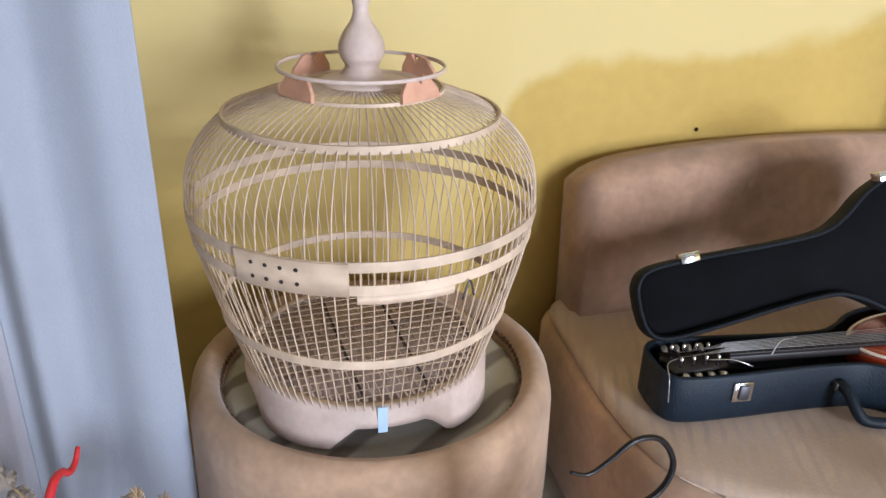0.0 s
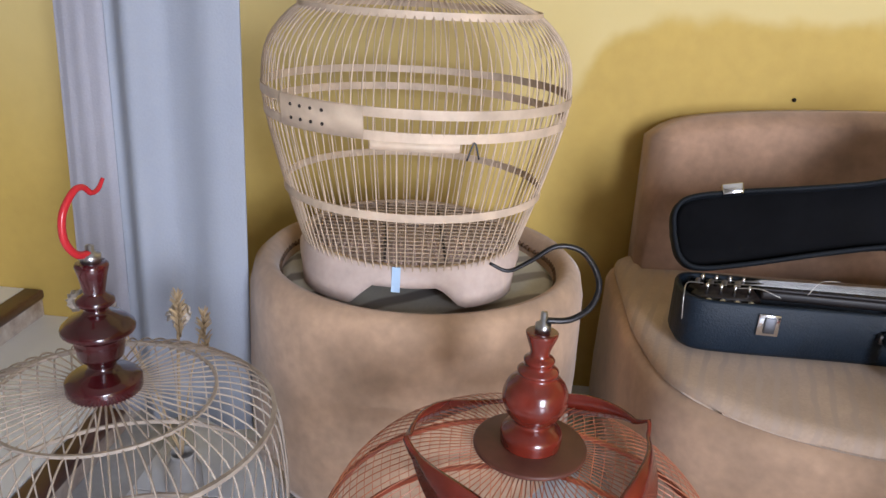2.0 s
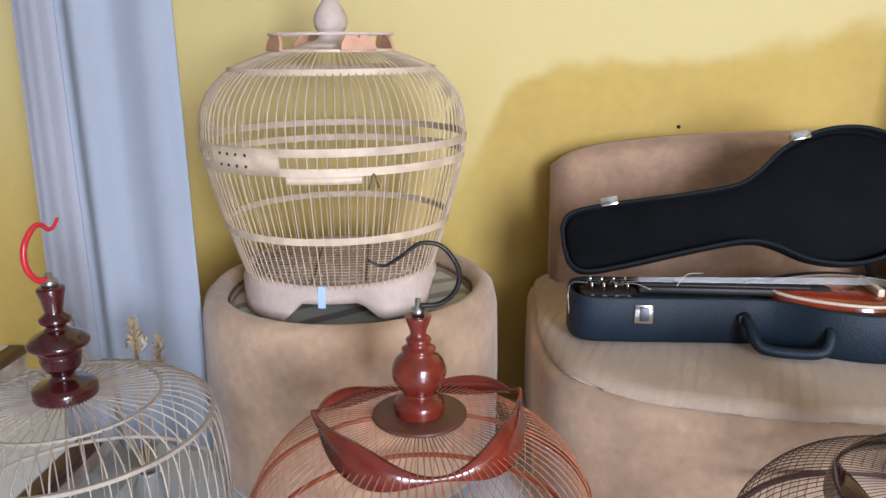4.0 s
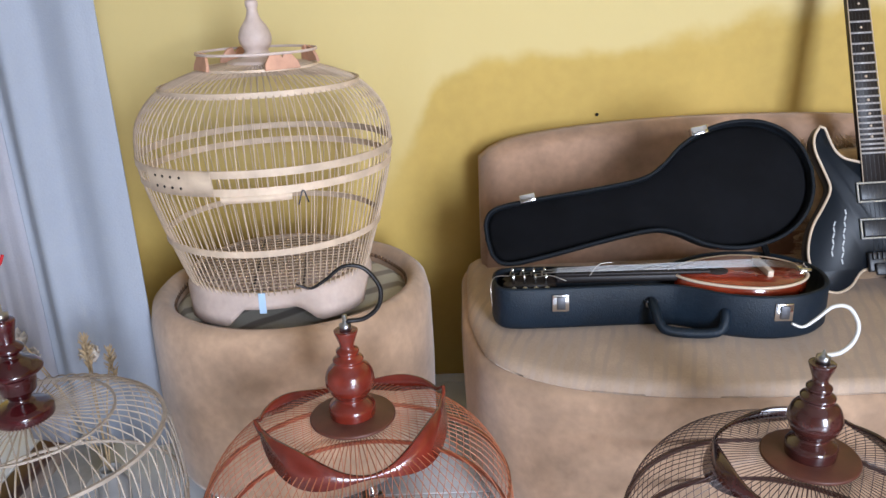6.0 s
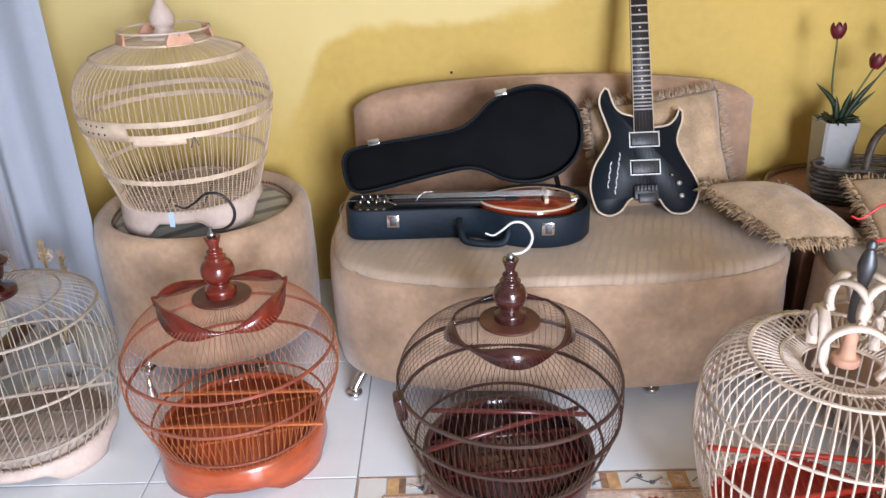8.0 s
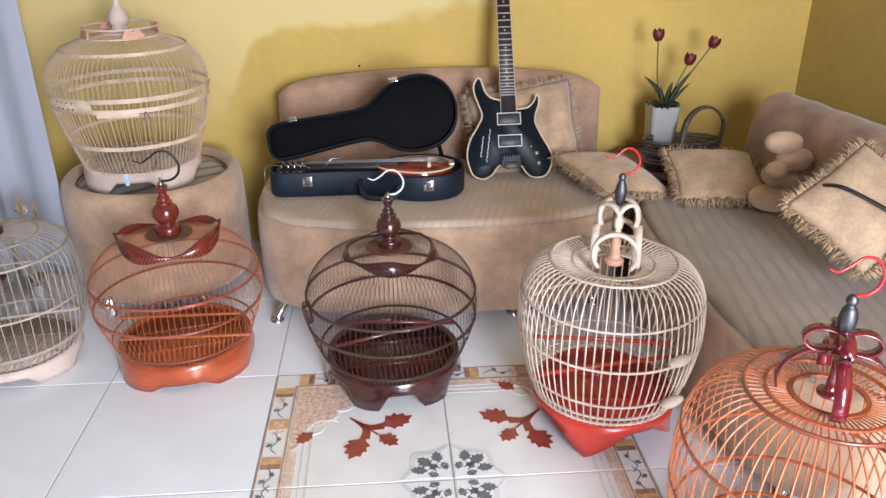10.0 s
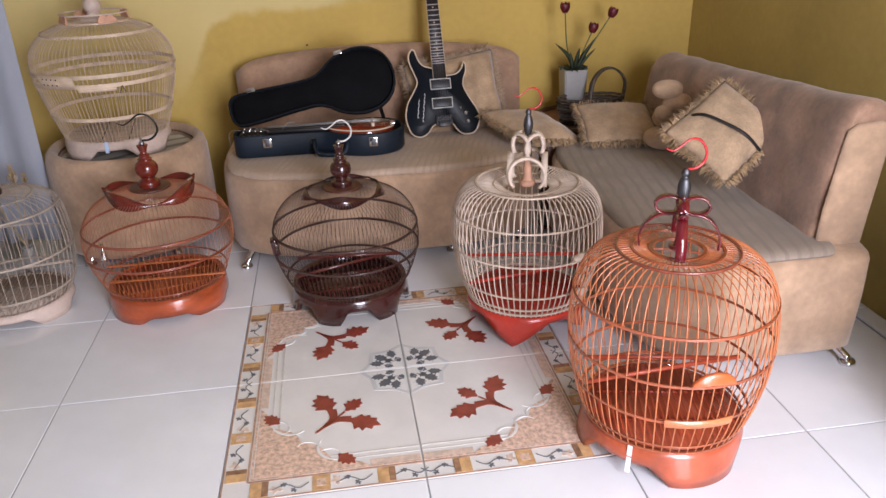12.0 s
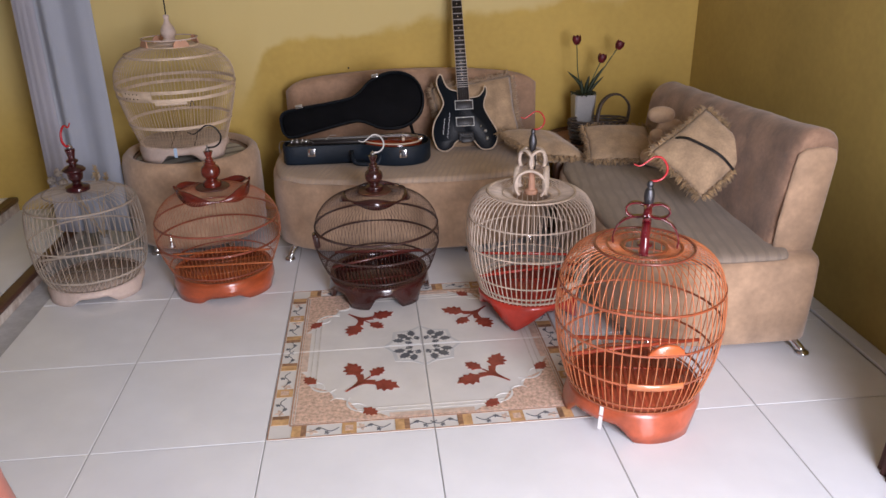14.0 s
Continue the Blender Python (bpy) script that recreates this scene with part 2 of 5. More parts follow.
# two low tiled steps up to the back room, with brown nosings and patterned risers
def step(name, x1, y0, z0, z1):
    s = thing(name, BASIS, "low pale tiled step with dark brown nosing", "step", kind="structure")
    part("tread", box(bmesh.new(), X0, x1 - 0.045, y0, Y1, z0, z1, 0.003), TILE, s, smooth=False)
    part("nosing", box(bmesh.new(), x1 - 0.043, x1 + 0.008, y0, Y1 - 0.003, z1 - 0.022, z1 + 0.003, 0.006), NOSING, s, "dark brown glazed nosing")
    part("riser", box(bmesh.new(), x1 - 0.043, x1, y0, Y1 - 0.003, z0, z1 - 0.024), RISER, s, "patterned pale riser tiles", False)
    return s


NOSING = mat("brown_glazed_nosing", (0.10, 0.045, 0.03), 0.3, var=0.3, scale=9)
RISER = mat("mottled_riser_tile", (0.55, 0.5, 0.45), 0.3, var=0.45, scale=16, tint=(0.34, 0.25, 0.2))
step("step_low", -1.60, -0.6, -0.003, 0.06)
step("step_high", -1.99, -0.6, 0.061, 0.13)

skirt = thing("baseboard", BASIS, "narrow white tile skirting along the wall", "skirting", kind="structure")
for i in range(9):
    y = Y1 - 0.003 - 0.5 * i
    part("skirting_tile", box(bmesh.new(), 1.503, X1 - 0.001, y - 0.497, y, 0.0, 0.012, 0.002), TILE, skirt, smooth=False)

# ---- upholstery ----


def striped(name, a, b, axis, period, rough=0.85):
    """A woven cover with soft stripes across one axis."""
    m = mat(name, a, rough, var=0.16, scale=9, bump=0.35, bump_scale=220, sheen=0.15)
    n, l = m.node_tree.nodes, m.node_tree.links
    bs = n["Principled BSDF"]
    old = bs.inputs["Base Color"].links[0].from_socket
    co, mp, wv = n.new("ShaderNodeTexCoord"), n.new("ShaderNodeMapping"), n.new("ShaderNodeTexWave")
    mp.inputs["Rotation"].default_value = (0, 0, axis)
    l.new(co.outputs["Object"], mp.inputs["Vector"])
    l.new(mp.outputs[0], wv.inputs["Vector"])
    wv.inputs["Scale"].default_value = 0.314 / period
    wv.inputs["Distortion"].default_value, wv.inputs["Detail Scale"].default_value = 2.2, 1.2
    ramp = n.new("ShaderNodeValToRGB")
    ramp.color_ramp.elements[0].position, ramp.color_ramp.elements[1].position = 0.62, 0.86
    l.new(wv.outputs["Fac"], ramp.inputs[0])
    mix = n.new("ShaderNodeMix")
    mix.data_type = "RGBA"
    mix.inputs["B"].default_value = (*b, 1)
    l.new(ramp.outputs[0], mix.inputs["Factor"])
    l.new(old, mix.inputs["A"])
    l.new(mix.outputs["Result"], bs.inputs["Base Color"])
    return m


SEAT_STRIPE = striped("cream_seat_cover_with_grey_stripes", (0.47, 0.345, 0.245), (0.415, 0.312, 0.232), 0.30, 0.026)
SEAT_RIB = striped("taupe_ribbed_seat_cover", (0.30, 0.235, 0.18), (0.24, 0.19, 0.148), 0.15, 0.04)
POUF_STRIPE = striped("olive_striped_cover", (0.48, 0.45, 0.37), (0.20, 0.17, 0.14), 0.95, 0.085)
CHROME = mat("chrome", (0.75, 0.75, 0.76), 0.12, 1.0, var=0.05)
STEEL = mat("dull_steel", (0.13, 0.13, 0.14), 0.5, 1.0, var=0.2, scale=40)
SCREW = mat("bright_screw_steel", (0.45, 0.45, 0.46), 0.3, 1.0, var=0.15, scale=60)
FRINGE = mat("golden_brown_fringe", (0.46, 0.30, 0.15), 0.9, var=0.4, scale=30, bump=0.4, sheen=0.2)
CUSHION = mat("beige_cushion_plush", (0.46, 0.315, 0.19), 0.9, var=0.28, scale=16, bump=0.7, bump_scale=130, sheen=0.3)
BEAD = mat("brown_braid", (0.16, 0.09, 0.05), 0.8, var=0.5, scale=60)


def chrome_leg(parent, x, y, dx, dy, h=0.07):
    bm = bmesh.new()
    tube(bm, smooth_line([(x, y, h), (x + dx * 0.6, y + dy * 0.6, h * 0.55), (x + dx, y + dy, 0.012)], 5), 0.014, 10)
    bm2 = lathe(bmesh.new(), [(0, 0), (0.022, 0), (0.024, 0.006), (0.02, 0.014), (0, 0.016)], 16)
    lift(bm2, pose(x + dx, y + dy, 0))
    leg = part("leg", bm, CHROME, parent, "bent chrome leg")
    part("foot_pad", bm2, CHROME, leg)


def back_slab(bm, x0, x1, z0, z1, thick, arch, round_r, n=40):
    """An upright upholstered back: outline in x and z with an arched top and rounded shoulders, thick along y."""
    outline = [(x0, z0), (x1, z0)]
    for i in range(n + 1):
        u = 1 - 2 * i / n
        z = z1 + arch * (1 - u * u) - round_r * abs(u) ** 14
        outline.append(((x0 + x1) / 2 + (x1 - x0) / 2 * math.copysign(abs(u) ** 0.9, u) if 0 < i < n else (x1 if i == 0 else x0), z))
    prism(bm, [(x, z) for x, z in outline], 0, thick, min(0.03, thick * 0.3))
    return lift(bm, Matrix(((1, 0, 0, 0), (0, 0, 1, 0), (0, 1, 0, 0), (0, 0, 0, 1))))


# sofa against the far wall
sofa = thing("sofa", BASIS, "beige velvet sofa with striped seat and chrome legs", "sofa", "matching seats")
plan = blob_outline(0.04, 1.12, 0.648, 0.385, 0.39, 3.0, 12)
part("seat_base", pad(bmesh.new(), plan, 0.055, 0.376, 0.035, ripple=0.012, seed=1), VELVET, sofa)
plan = blob_outline(0.04, 1.12, 0.635, 0.372, 0.378, 3.0, 12)
part("seat_cushion", pad(bmesh.new(), plan, 0.362, 0.390, 0.018, 0.010, 0.012, 1), SEAT_STRIPE, sofa, "cream seat cover with grey stripes")
bm = back_slab(bmesh.new(), -0.552, 0.70, 0.30, 0.695, 0.14, 0.048, 0.035)
lift(bm, pose(0, 1.34, 0, -5))
part("backrest", bm, BACK_ROSE, sofa, "rosy beige velvet back")
for x, y, dx, dy in ((-0.5, 0.88, -0.04, -0.045), (0.28, 0.84, 0.0, -0.02), (0.55, 0.9, 0.03, -0.03), (-0.5, 1.4, -0.03, 0.03), (0.55, 1.4, 0.03, 0.03)):
    chrome_leg(sofa, x, y, dx, dy)

# sofa along the right-hand wall
sofa2 = thing("sofa", BASIS, "beige velvet sofa with ribbed taupe seat", "sofa", "matching seats")
plan = [(1.05 + (y - 0.40), 0.40 - (x - 1.05)) for x, y in blob_outline(1.05, 0.40, 0.65, 0.38, 0.28, 4.0, 10)]
part("seat_base", pad(bmesh.new(), plan, 0.055, 0.374, 0.035, ripple=0.01, seed=5), VELVET, sofa2)
plan = [(1.02 + (y - 0.40), 0.40 - (x - 1.02)) for x, y in blob_outline(1.02, 0.40, 0.635, 0.335, 0.20, 4.0, 10)]
part("seat_cushion", pad(bmesh.new(), plan, 0.360, 0.389, 0.018, 0.010, 0.006, 7), SEAT_RIB, sofa2, "taupe ribbed seat cover")
# its back: one long padded form with a rolled top, sinking a little towards the corner
PROFILE = smooth_line([(1.150, 0.30), (1.156, 0.42), (1.172, 0.56), (1.186, 0.665), (1.198, 0.715), (1.228, 0.762), (1.278, 0.778), (1.326, 0.762), (1.347, 0.722), (1.338, 0.66), (1.318, 0.50), (1.302, 0.30)], 4)
bm = bmesh.new()
rows = []
n = 44
for i in range(n + 1):
    u = i / n
    end = max(abs(2 * u - 1) - 0.955, 0) / 0.045
    k = 1 - 0.16 * end * end
    row = []
    for x, z in PROFILE:
        up = (z - 0.30) / 0.478
        p = Vector((1.25 + (x - 1.25) * k + 0.02 * u, -0.165 + 1.345 * u, 0.30 + (z - 0.30) * (1 - 0.03 * end * end) - 0.092 * up * u ** 0.8))
        d = 0.007 * noise.noise(p * 7) + 0.003 * noise.noise(p * 19)
        row.append(bm.verts.new(p + Vector((-d, 0, d))))
    rows.append(row)
for p, q in zip(rows, rows[1:]):
    for j in range(len(PROFILE) - 1):
        bm.faces.new((p[j], p[j + 1], q[j + 1], q[j]))
bm.faces.new(rows[0])
bm.faces.new(rows[-1][::-1])
part("backrest", bm, BACK_BROWN, sofa2, "worn brown plush back with rolled top")
part("end_panel", lift(prism(bmesh.new(), [(1.160, 0.345), (1.298, 0.345), (1.308, 0.45), (1.330, 0.68), (1.322, 0.712), (1.292, 0.722), (1.226, 0.718), (1.200, 0.70), (1.192, 0.66), (1.168, 0.48)], 0, 0.022, 0.009),
                       Matrix(((1, 0, 0, 0), (0, 0, 1, -0.182), (0, 1, 0, 0), (0, 0, 0, 1)))), VELVET, sofa2, "pale velvet panel closing the end of the back")
for x, y, dx, dy in ((1.25, -0.14, 0.05, -0.09), (0.8, -0.1, -0.02, -0.03), (0.8, 0.95, -0.02, 0.02), (1.33, 0.95, 0.02, 0.02)):
    chrome_leg(sofa2, x, y, dx, dy)

# round pouf chair under the pale cage
pouf = thing("tub_chair", pose(-0.993, 1.2, 0), "round beige velvet tub chair with sunken striped seat", "chair", "matching seats")
part("body", lathe(bmesh.new(), [(0.27, 0.05), (0.30, 0.055), (0.312, 0.08), (0.315, 0.25), (0.312, 0.40), (0.304, 0.435), (0.286, 0.452), (0.268, 0.446),
                                 (0.26, 0.43), (0.258, 0.405), (0.25, 0.39)], 72), VELVET, pouf)
part("seat_cushion", lathe(bmesh.new(), [(0.262, 0.38), (0.258, 0.405), (0.24, 0.418), (0.12, 0.426), (0, 0.428)], 64), POUF_STRIPE, pouf, "olive and cream striped seat")
bm = bmesh.new()
for i in range(120):
    a = 2 * math.pi * i / 120
    b = bmesh.ops.create_icosphere(bm, subdivisions=1, radius=0.0062)["verts"]
    bmesh.ops.translate(bm, vec=(0.26 * math.cos(a), 0.26 * math.sin(a), 0.423 + 0.002 * math.sin(9 * a)), verts=b)
part("braid", bm, BEAD, pouf, "dark brown beaded braid")
for a in (230, 310, 50, 130):
    c, s = math.cos(radians(a)), math.sin(radians(a))
    chrome_leg(pouf, 0.23 * c, 0.23 * s, 0.04 * c, 0.05 * s)

# ---- cushions ----


def pillow_mesh(w, h, t, n=22, seed=0.0):
    bm = bmesh.new()
    grid = {}
    for side in (1, -1):
        for i in range(n + 1):
            for j in range(n + 1):
                u, v = 2 * i / n - 1, 2 * j / n - 1
                k = (1 - abs(u) ** 2.6) * (1 - abs(v) ** 2.6)
                edge = i in (0, n) or j in (0, n)
                if edge and side == -1:
                    grid[side, i, j] = grid[1, i, j]
                    continue
                pinch = 1 - 0.06 * (1 - abs(u * v))
                z = side * t / 2 * max(k, 0) ** 0.55 + noise.noise(Vector((u * 2.2, v * 2.2, seed + side))) * t * 0.10 * k
                grid[side, i, j] = bm.verts.new((u * w / 2 * pinch, v * h / 2 * pinch, z))
        for i in range(n):
            for j in range(n):
                bm.faces.new((grid[side, i, j], grid[side, i + 1, j], grid[side, i + 1, j + 1], grid[side, i, j + 1]))
    return bm


def fringe_mesh(w, h, length, seed):
    """Tufts round the rim of a cushion, each a bent tapering lock."""
    rnd = random.Random(seed)
    bm = bmesh.new()
    per = 2 * (w + h)
    count = int(per / 0.0018)
    for i in range(count):
        d = per * i / count
        if d < w:
            p, o = (-w / 2 + d, -h / 2), (0, -1)
        elif d < w + h:
            p, o = (w / 2, -h / 2 + d - w), (1, 0)
        elif d < 2 * w + h:
            p, o = (w / 2 - (d - w - h), h / 2), (0, 1)
        else:
            p, o = (-w / 2, h / 2 - (d - 2 * w - h)), (-1, 0)
        pinch = 1 - 0.06 * (1 - abs(p[0] * p[1]) * 4 / (w * h))
        base = Vector((p[0] * pinch * 0.985, p[1] * pinch * 0.985, rnd.uniform(-0.009, 0.009)))
        side = Vector((-o[1], o[0], 0))
        ln = length * rnd.uniform(0.55, 1.2)
        tip = base + Vector((o[0], o[1], 0)) * ln + side * rnd.uniform(-0.012, 0.012) + Vector((0, 0, rnd.uniform(-0.022, 0.010)))
        mid = (base + tip) / 2 + Vector((0, 0, rnd.uniform(0.0, 0.010)))
        tube(bm, [base, mid, tip], [0.0022, 0.0018, 0.0007], 3)
    return bm


def cushion(m, w, h, t, label, seed, fringe=0.028, tufts=None):
    c = thing("cushion", m, label, "cushion", "loose cushions on the sofas")
    part("cover", pillow_mesh(w, h, t, seed=seed), CUSHION, c)
    if fringe:
        part("fringe", fringe_mesh(w, h, fringe, int(seed * 7) + 1), tufts or FRINGE, c, "ragged golden-brown fringe")
    return c


cushion(pose(0.375, 1.272, 0.535, 66, -6, 4), 0.40, 0.33, 0.13, "beige plush cushion with ragged fringe leaning on the sofa back", 1.3, 0.030, CUSHION)
cushion(pose(0.655, 1.02, 0.435, 8, 10, 22), 0.30, 0.33, 0.11, "flat beige cushion with golden fringe lying on the sofa", 2.1)
cushion(pose(0.99, 0.93, 0.455, 14, 0, -8), 0.30, 0.32, 0.09, "small golden beige cushion lying on the sofa", 3.7, 0.025)
ax, az = Vector((0.237, 0.083, 0.139)).normalized(), Vector((-0.20, -0.65, 0.73)).normalized()
ax = (ax - az * ax.dot(az)).normalized()
turn = Matrix((ax, az.cross(ax), az)).transposed().to_4x4()
big = cushion(Matrix.Translation((1.088, 0.262, 0.594)) @ turn, 0.285, 0.258, 0.10, "square beige cushion with fringe and a black strap", 4.4, 0.030)
STRAP = mat("black_strap_webbing", (0.012, 0.01, 0.01), 0.6, var=0.3, scale=40)
bm = tube(bmesh.new(), smooth_line([(-0.050, 0.121, 0.004), (-0.036, 0.07, 0.056), (-0.018, 0.0, 0.066), (0.0, -0.07, 0.058), (0.018, -0.128, 0.006)], 6), 1, flat=(0.010, 0.003))
part("strap", bm, STRAP, big, "black strap across the cover")
PUFF = mat("cream_plush", (0.55, 0.37, 0.23), 0.9, var=0.2, scale=18, bump=0.4, bump_scale=180, sheen=0.3)
puff = thing("plush_bolster", pose(1.085, 0.71, 0.475), "small cream plush bolster with bulging lobes", "cushion", "loose cushions on the sofas")
for x, y, z, r, sx in ((0.005, 0.0, 0.158, 0.043, 1.35), (0.045, -0.01, 0.105, 0.042, 1.4), (-0.012, -0.02, 0.075, 0.034, 1.0), (0.04, 0.03, 0.04, 0.05, 1.4), (0.02, 0.03, -0.035, 0.055, 1.5)):
    bm = bmesh.new()
    bmesh.ops.create_icosphere(bm, subdivisions=3, radius=r)
    for v in bm.verts:
        v.co *= 1 + 0.10 * noise.noise(v.co * 22 + Vector((x * 90, 0, z * 50)))
    lift(bm, Matrix.Translation((x, y, z)) @ Matrix.Diagonal((sx, 1, 0.85, 1)))
    part("lobe", bm, PUFF, puff)

# ---- bird cages ----
HOOK_S = [(0, 0), (0.03, 0.002), (0.052, 0.02), (0.056, 0.05), (0.035, 0.082), (0.005, 0.088), (-0.022, 0.07), (-0.045, 0.058), (-0.066, 0.066)]
HOOK_C = [(0, 0), (-0.022, 0.006), (-0.038, 0.03), (-0.036, 0.062), (-0.016, 0.086), (0.0, 0.088), (0.012, 0.078), (0.024, 0.08), (0.034, 0.092)]


def hook(parent, z, shape, size, turn, material, thick=0.0042, label=""):
    c, s = math.cos(radians(turn)), math.sin(radians(turn))
    pts = smooth_line([(u * size * c, u * size * s, z + v * size) for u, v in shape], 6)
    n = len(pts)
    part("hook", tube(bmesh.new(), pts, [thick * (1 - 0.55 * (i / n) ** 2) for i in range(n)], 8), material, parent, label)


def bird_cage(m, profile, bars, bar_r, material, rings, label, base=None, floor_z=0.08, floor_mat=None, slats=22, phase=45.0,
              base_mat=None, perches=(), hoop_mat=None, feet=4, pointed=False, group="row of bird cages"):
    """A round cage: bars bent to a profile of (r, z) from the base upwards, hoops (r, z, width, height), a base ring on four feet
    (radius at top, radius at bottom, height, arch), a slatted floor and perches."""
    cage = thing("bird_cage", m, label, "bird cage", group)
    line = smooth_line(profile, 4)
    me = shared("bar", tube(bmesh.new(), [(r, 0, z) for r, z in line], bar_r, 4), material, True)
    for i in range(bars):
        piece("bar", me, cage, pose(0, 0, 0, 0, 0, 360 * i / bars))
    for r, z, w, h in rings:
        part("hoop", ring(bmesh.new(), r, z, w, h), hoop_mat or material, cage, smooth=False)
    r1, r0, h, arch = base
    bm = bmesh.new()
    n = 96
    cols = []
    for i in range(n):
        a = 2 * math.pi * i / n
        k = abs(math.cos(feet / 2 * (a - radians(phase))))
        lowest = arch * max(0.0, min(1.0, (0.80 - k) / 0.28)) ** 0.8
        if pointed:
            lowest = arch * min(1.0, 1.15 * math.acos(min(1.0, k)) * 2 / math.pi)
        flare = 0.008 * max(0, k - 0.7) / 0.3
        cols.append([bm.verts.new((r * math.cos(a), r * math.sin(a), z)) for r, z in
                     ((r0 - 0.016, lowest), (r0 + flare, lowest), (r0 + flare * 0.6, lowest + (h - lowest) * 0.35), (r1 + 0.003, h * 0.8), (r1, h), (r1 - 0.014, h), (r1 - 0.016, h * 0.7))])
    for i in range(n):
        p, q = cols[i], cols[(i + 1) % n]
        for j in range(7):
            bm.faces.new((p[j], q[j], q[(j + 1) % 7], p[(j + 1) % 7]))
    bmesh.ops.recalc_face_normals(bm, faces=bm.faces)
    part("base", bm, base_mat or material, cage)
    fr = r1 - 0.012
    part("floor_board", lathe(bmesh.new(), [(0, floor_z - 0.014), (fr, floor_z - 0.014), (fr, floor_z - 0.008), (0, floor_z - 0.008)], 48), base_mat or material, cage)
    for i in range(slats):
        x = -fr + 2 * fr * (i + 0.5) / slats
        half = math.sqrt(max(fr * fr - x * x, 0)) - 0.004
        part("slat", tube(bmesh.new(), [(x, -half, floor_z), (x, half, floor_z)], 0.0022, 4), floor_mat or material, cage)
    for j in (-0.36, 0.30):
        half = math.sqrt(1 - j * j) * fr - 0.004
        part("floor_bearer", box(bmesh.new(), -half, half, fr * j - 0.004, fr * j + 0.004, floor_z - 0.012, floor_z - 0.004), floor_mat or material, cage)
    for x0, y0, x1, y1, z, r in perches:
        part("perch", tube(bmesh.new(), [(x0, y0, z), ((x0 + x1) / 2, (y0 + y1) / 2, z + 0.002), (x1, y1, z)], r, 8), floor_mat or material, cage)
    return cage


def turned(parent, profile, material, name="finial", label="", n=28, crisp=False):
    """A lathe-turned part. crisp: straight runs with small eased corners, else one flowing curve."""
    if crisp:
        line = [profile[0]]
        for a, b, c in zip(profile, profile[1:], profile[2:]):
            for p in (a, c):
                ln = math.hypot(p[0] - b[0], p[1] - b[1])
                k = min(0.4, 0.0016 / max(ln, 1e-6))
                line.append((b[0] + (p[0] - b[0]) * k, b[1] + (p[1] - b[1]) * k))
        line.append(profile[-1])
    else:
        line = smooth_line(profile, 4)
    return part(name, lathe(bmesh.new(), line, n), material, parent, label)


def petal_crown(parent, r, z, material, phase=0.0, height=0.03, flare=1.0, lean=0.12):
    """A carved ring of leaves: narrow in the middle of each side, swelling towards the corners, where the points flare up and out."""
    bm = bmesh.new()
    n = 144
    cols = []
    for i in range(n):
        a = 2 * math.pi * i / n
        k = a - radians(phase)
        hgt = 0.005 + height * abs(math.sin(2 * k)) ** 1.8
        side = math.cos(k) ** 2
        tip = max(0.0, 1 - abs(math.sin(k)) / 0.14)
        rise = flare * (0.034 * side ** 1.6 + 0.012 * tip ** 1.5)
        rr = r + flare * (0.008 * side + 0.008 * tip)
        cols.append([bm.verts.new((q * math.cos(a), q * math.sin(a), z + rise + v)) for q, v in
                     ((rr + hgt * lean - 0.003, -hgt * 0.5), (rr + hgt * lean + 0.002, -hgt * 0.5), (rr + 0.004 - hgt * lean, hgt * 0.5), (rr - 0.001 - hgt * lean, hgt * 0.5))])
    for i in range(n):
        p, q = cols[i], cols[(i + 1) % n]
        for j in range(4):
            bm.faces.new((p[j], q[j], q[(j + 1) % 4], p[(j + 1) % 4]))
    return part("crown", bm, material, parent, "carved wavy crown band")


T_FLOOR = mat("pinkish_brown_bamboo_floor", (0.50, 0.36, 0.30), 0.6, var=0.2, scale=20)
PALE_BAR = mat("pale_bamboo_splints", (0.60, 0.46, 0.33), 0.55, var=0.2, scale=20, per_object=0.12)
GREYBAMBOO = mat("greyish_bamboo_splints", (0.41, 0.34, 0.275), 0.5, var=0.2, scale=20, per_object=0.15)
RATTAN = mat("peeled_rattan", (0.62, 0.50, 0.40), 0.45, var=0.2, scale=24, per_object=0.10)
ORANGE_BAR = mat("orange_varnished_splints", (0.55, 0.17, 0.06), 0.3, var=0.2, scale=20, coat=0.5, per_object=0.12)
ORANGE_BASE = mat("orange_brown_varnished_wood", (0.40, 0.075, 0.022), 0.28, var=0.3, scale=9, coat=0.6, grain=(1, 1, 3))
ORANGE_SLAT = mat("orange_floor_slats", (0.48, 0.13, 0.035), 0.4, var=0.2, scale=20, per_object=0.12)
HOLE = mat("dark_hole", (0.03, 0.02, 0.015), 0.9, var=0.1)
HOOP_RED = mat("red_brown_hoop_wood", (0.26, 0.06, 0.03), 0.3, var=0.3, scale=16, coat=0.5)
FIN_RED = mat("red_brown_gloss_wood", (0.15, 0.018, 0.009), 0.22, var=0.35, scale=16, coat=0.5)
DARK_BAR = mat("black_brown_splints", (0.045, 0.018, 0.014), 0.35, var=0.2, scale=20, coat=0.4, per_object=0.12)
DARK_BASE = mat("dark_brown_gloss_wood", (0.045, 0.011, 0.009), 0.2, var=0.4, scale=10, coat=0.7)
DARK_SLAT = mat("dark_red_floor_slats", (0.105, 0.018, 0.013), 0.3, var=0.2, scale=20, coat=0.4)
RED_BASE = mat("red_painted_wood", (0.55, 0.045, 0.025), 0.3, var=0.2, scale=8, coat=0.5)
RED_PLASTIC = mat("red_plastic", (0.48, 0.022, 0.028), 0.25, var=0.05)
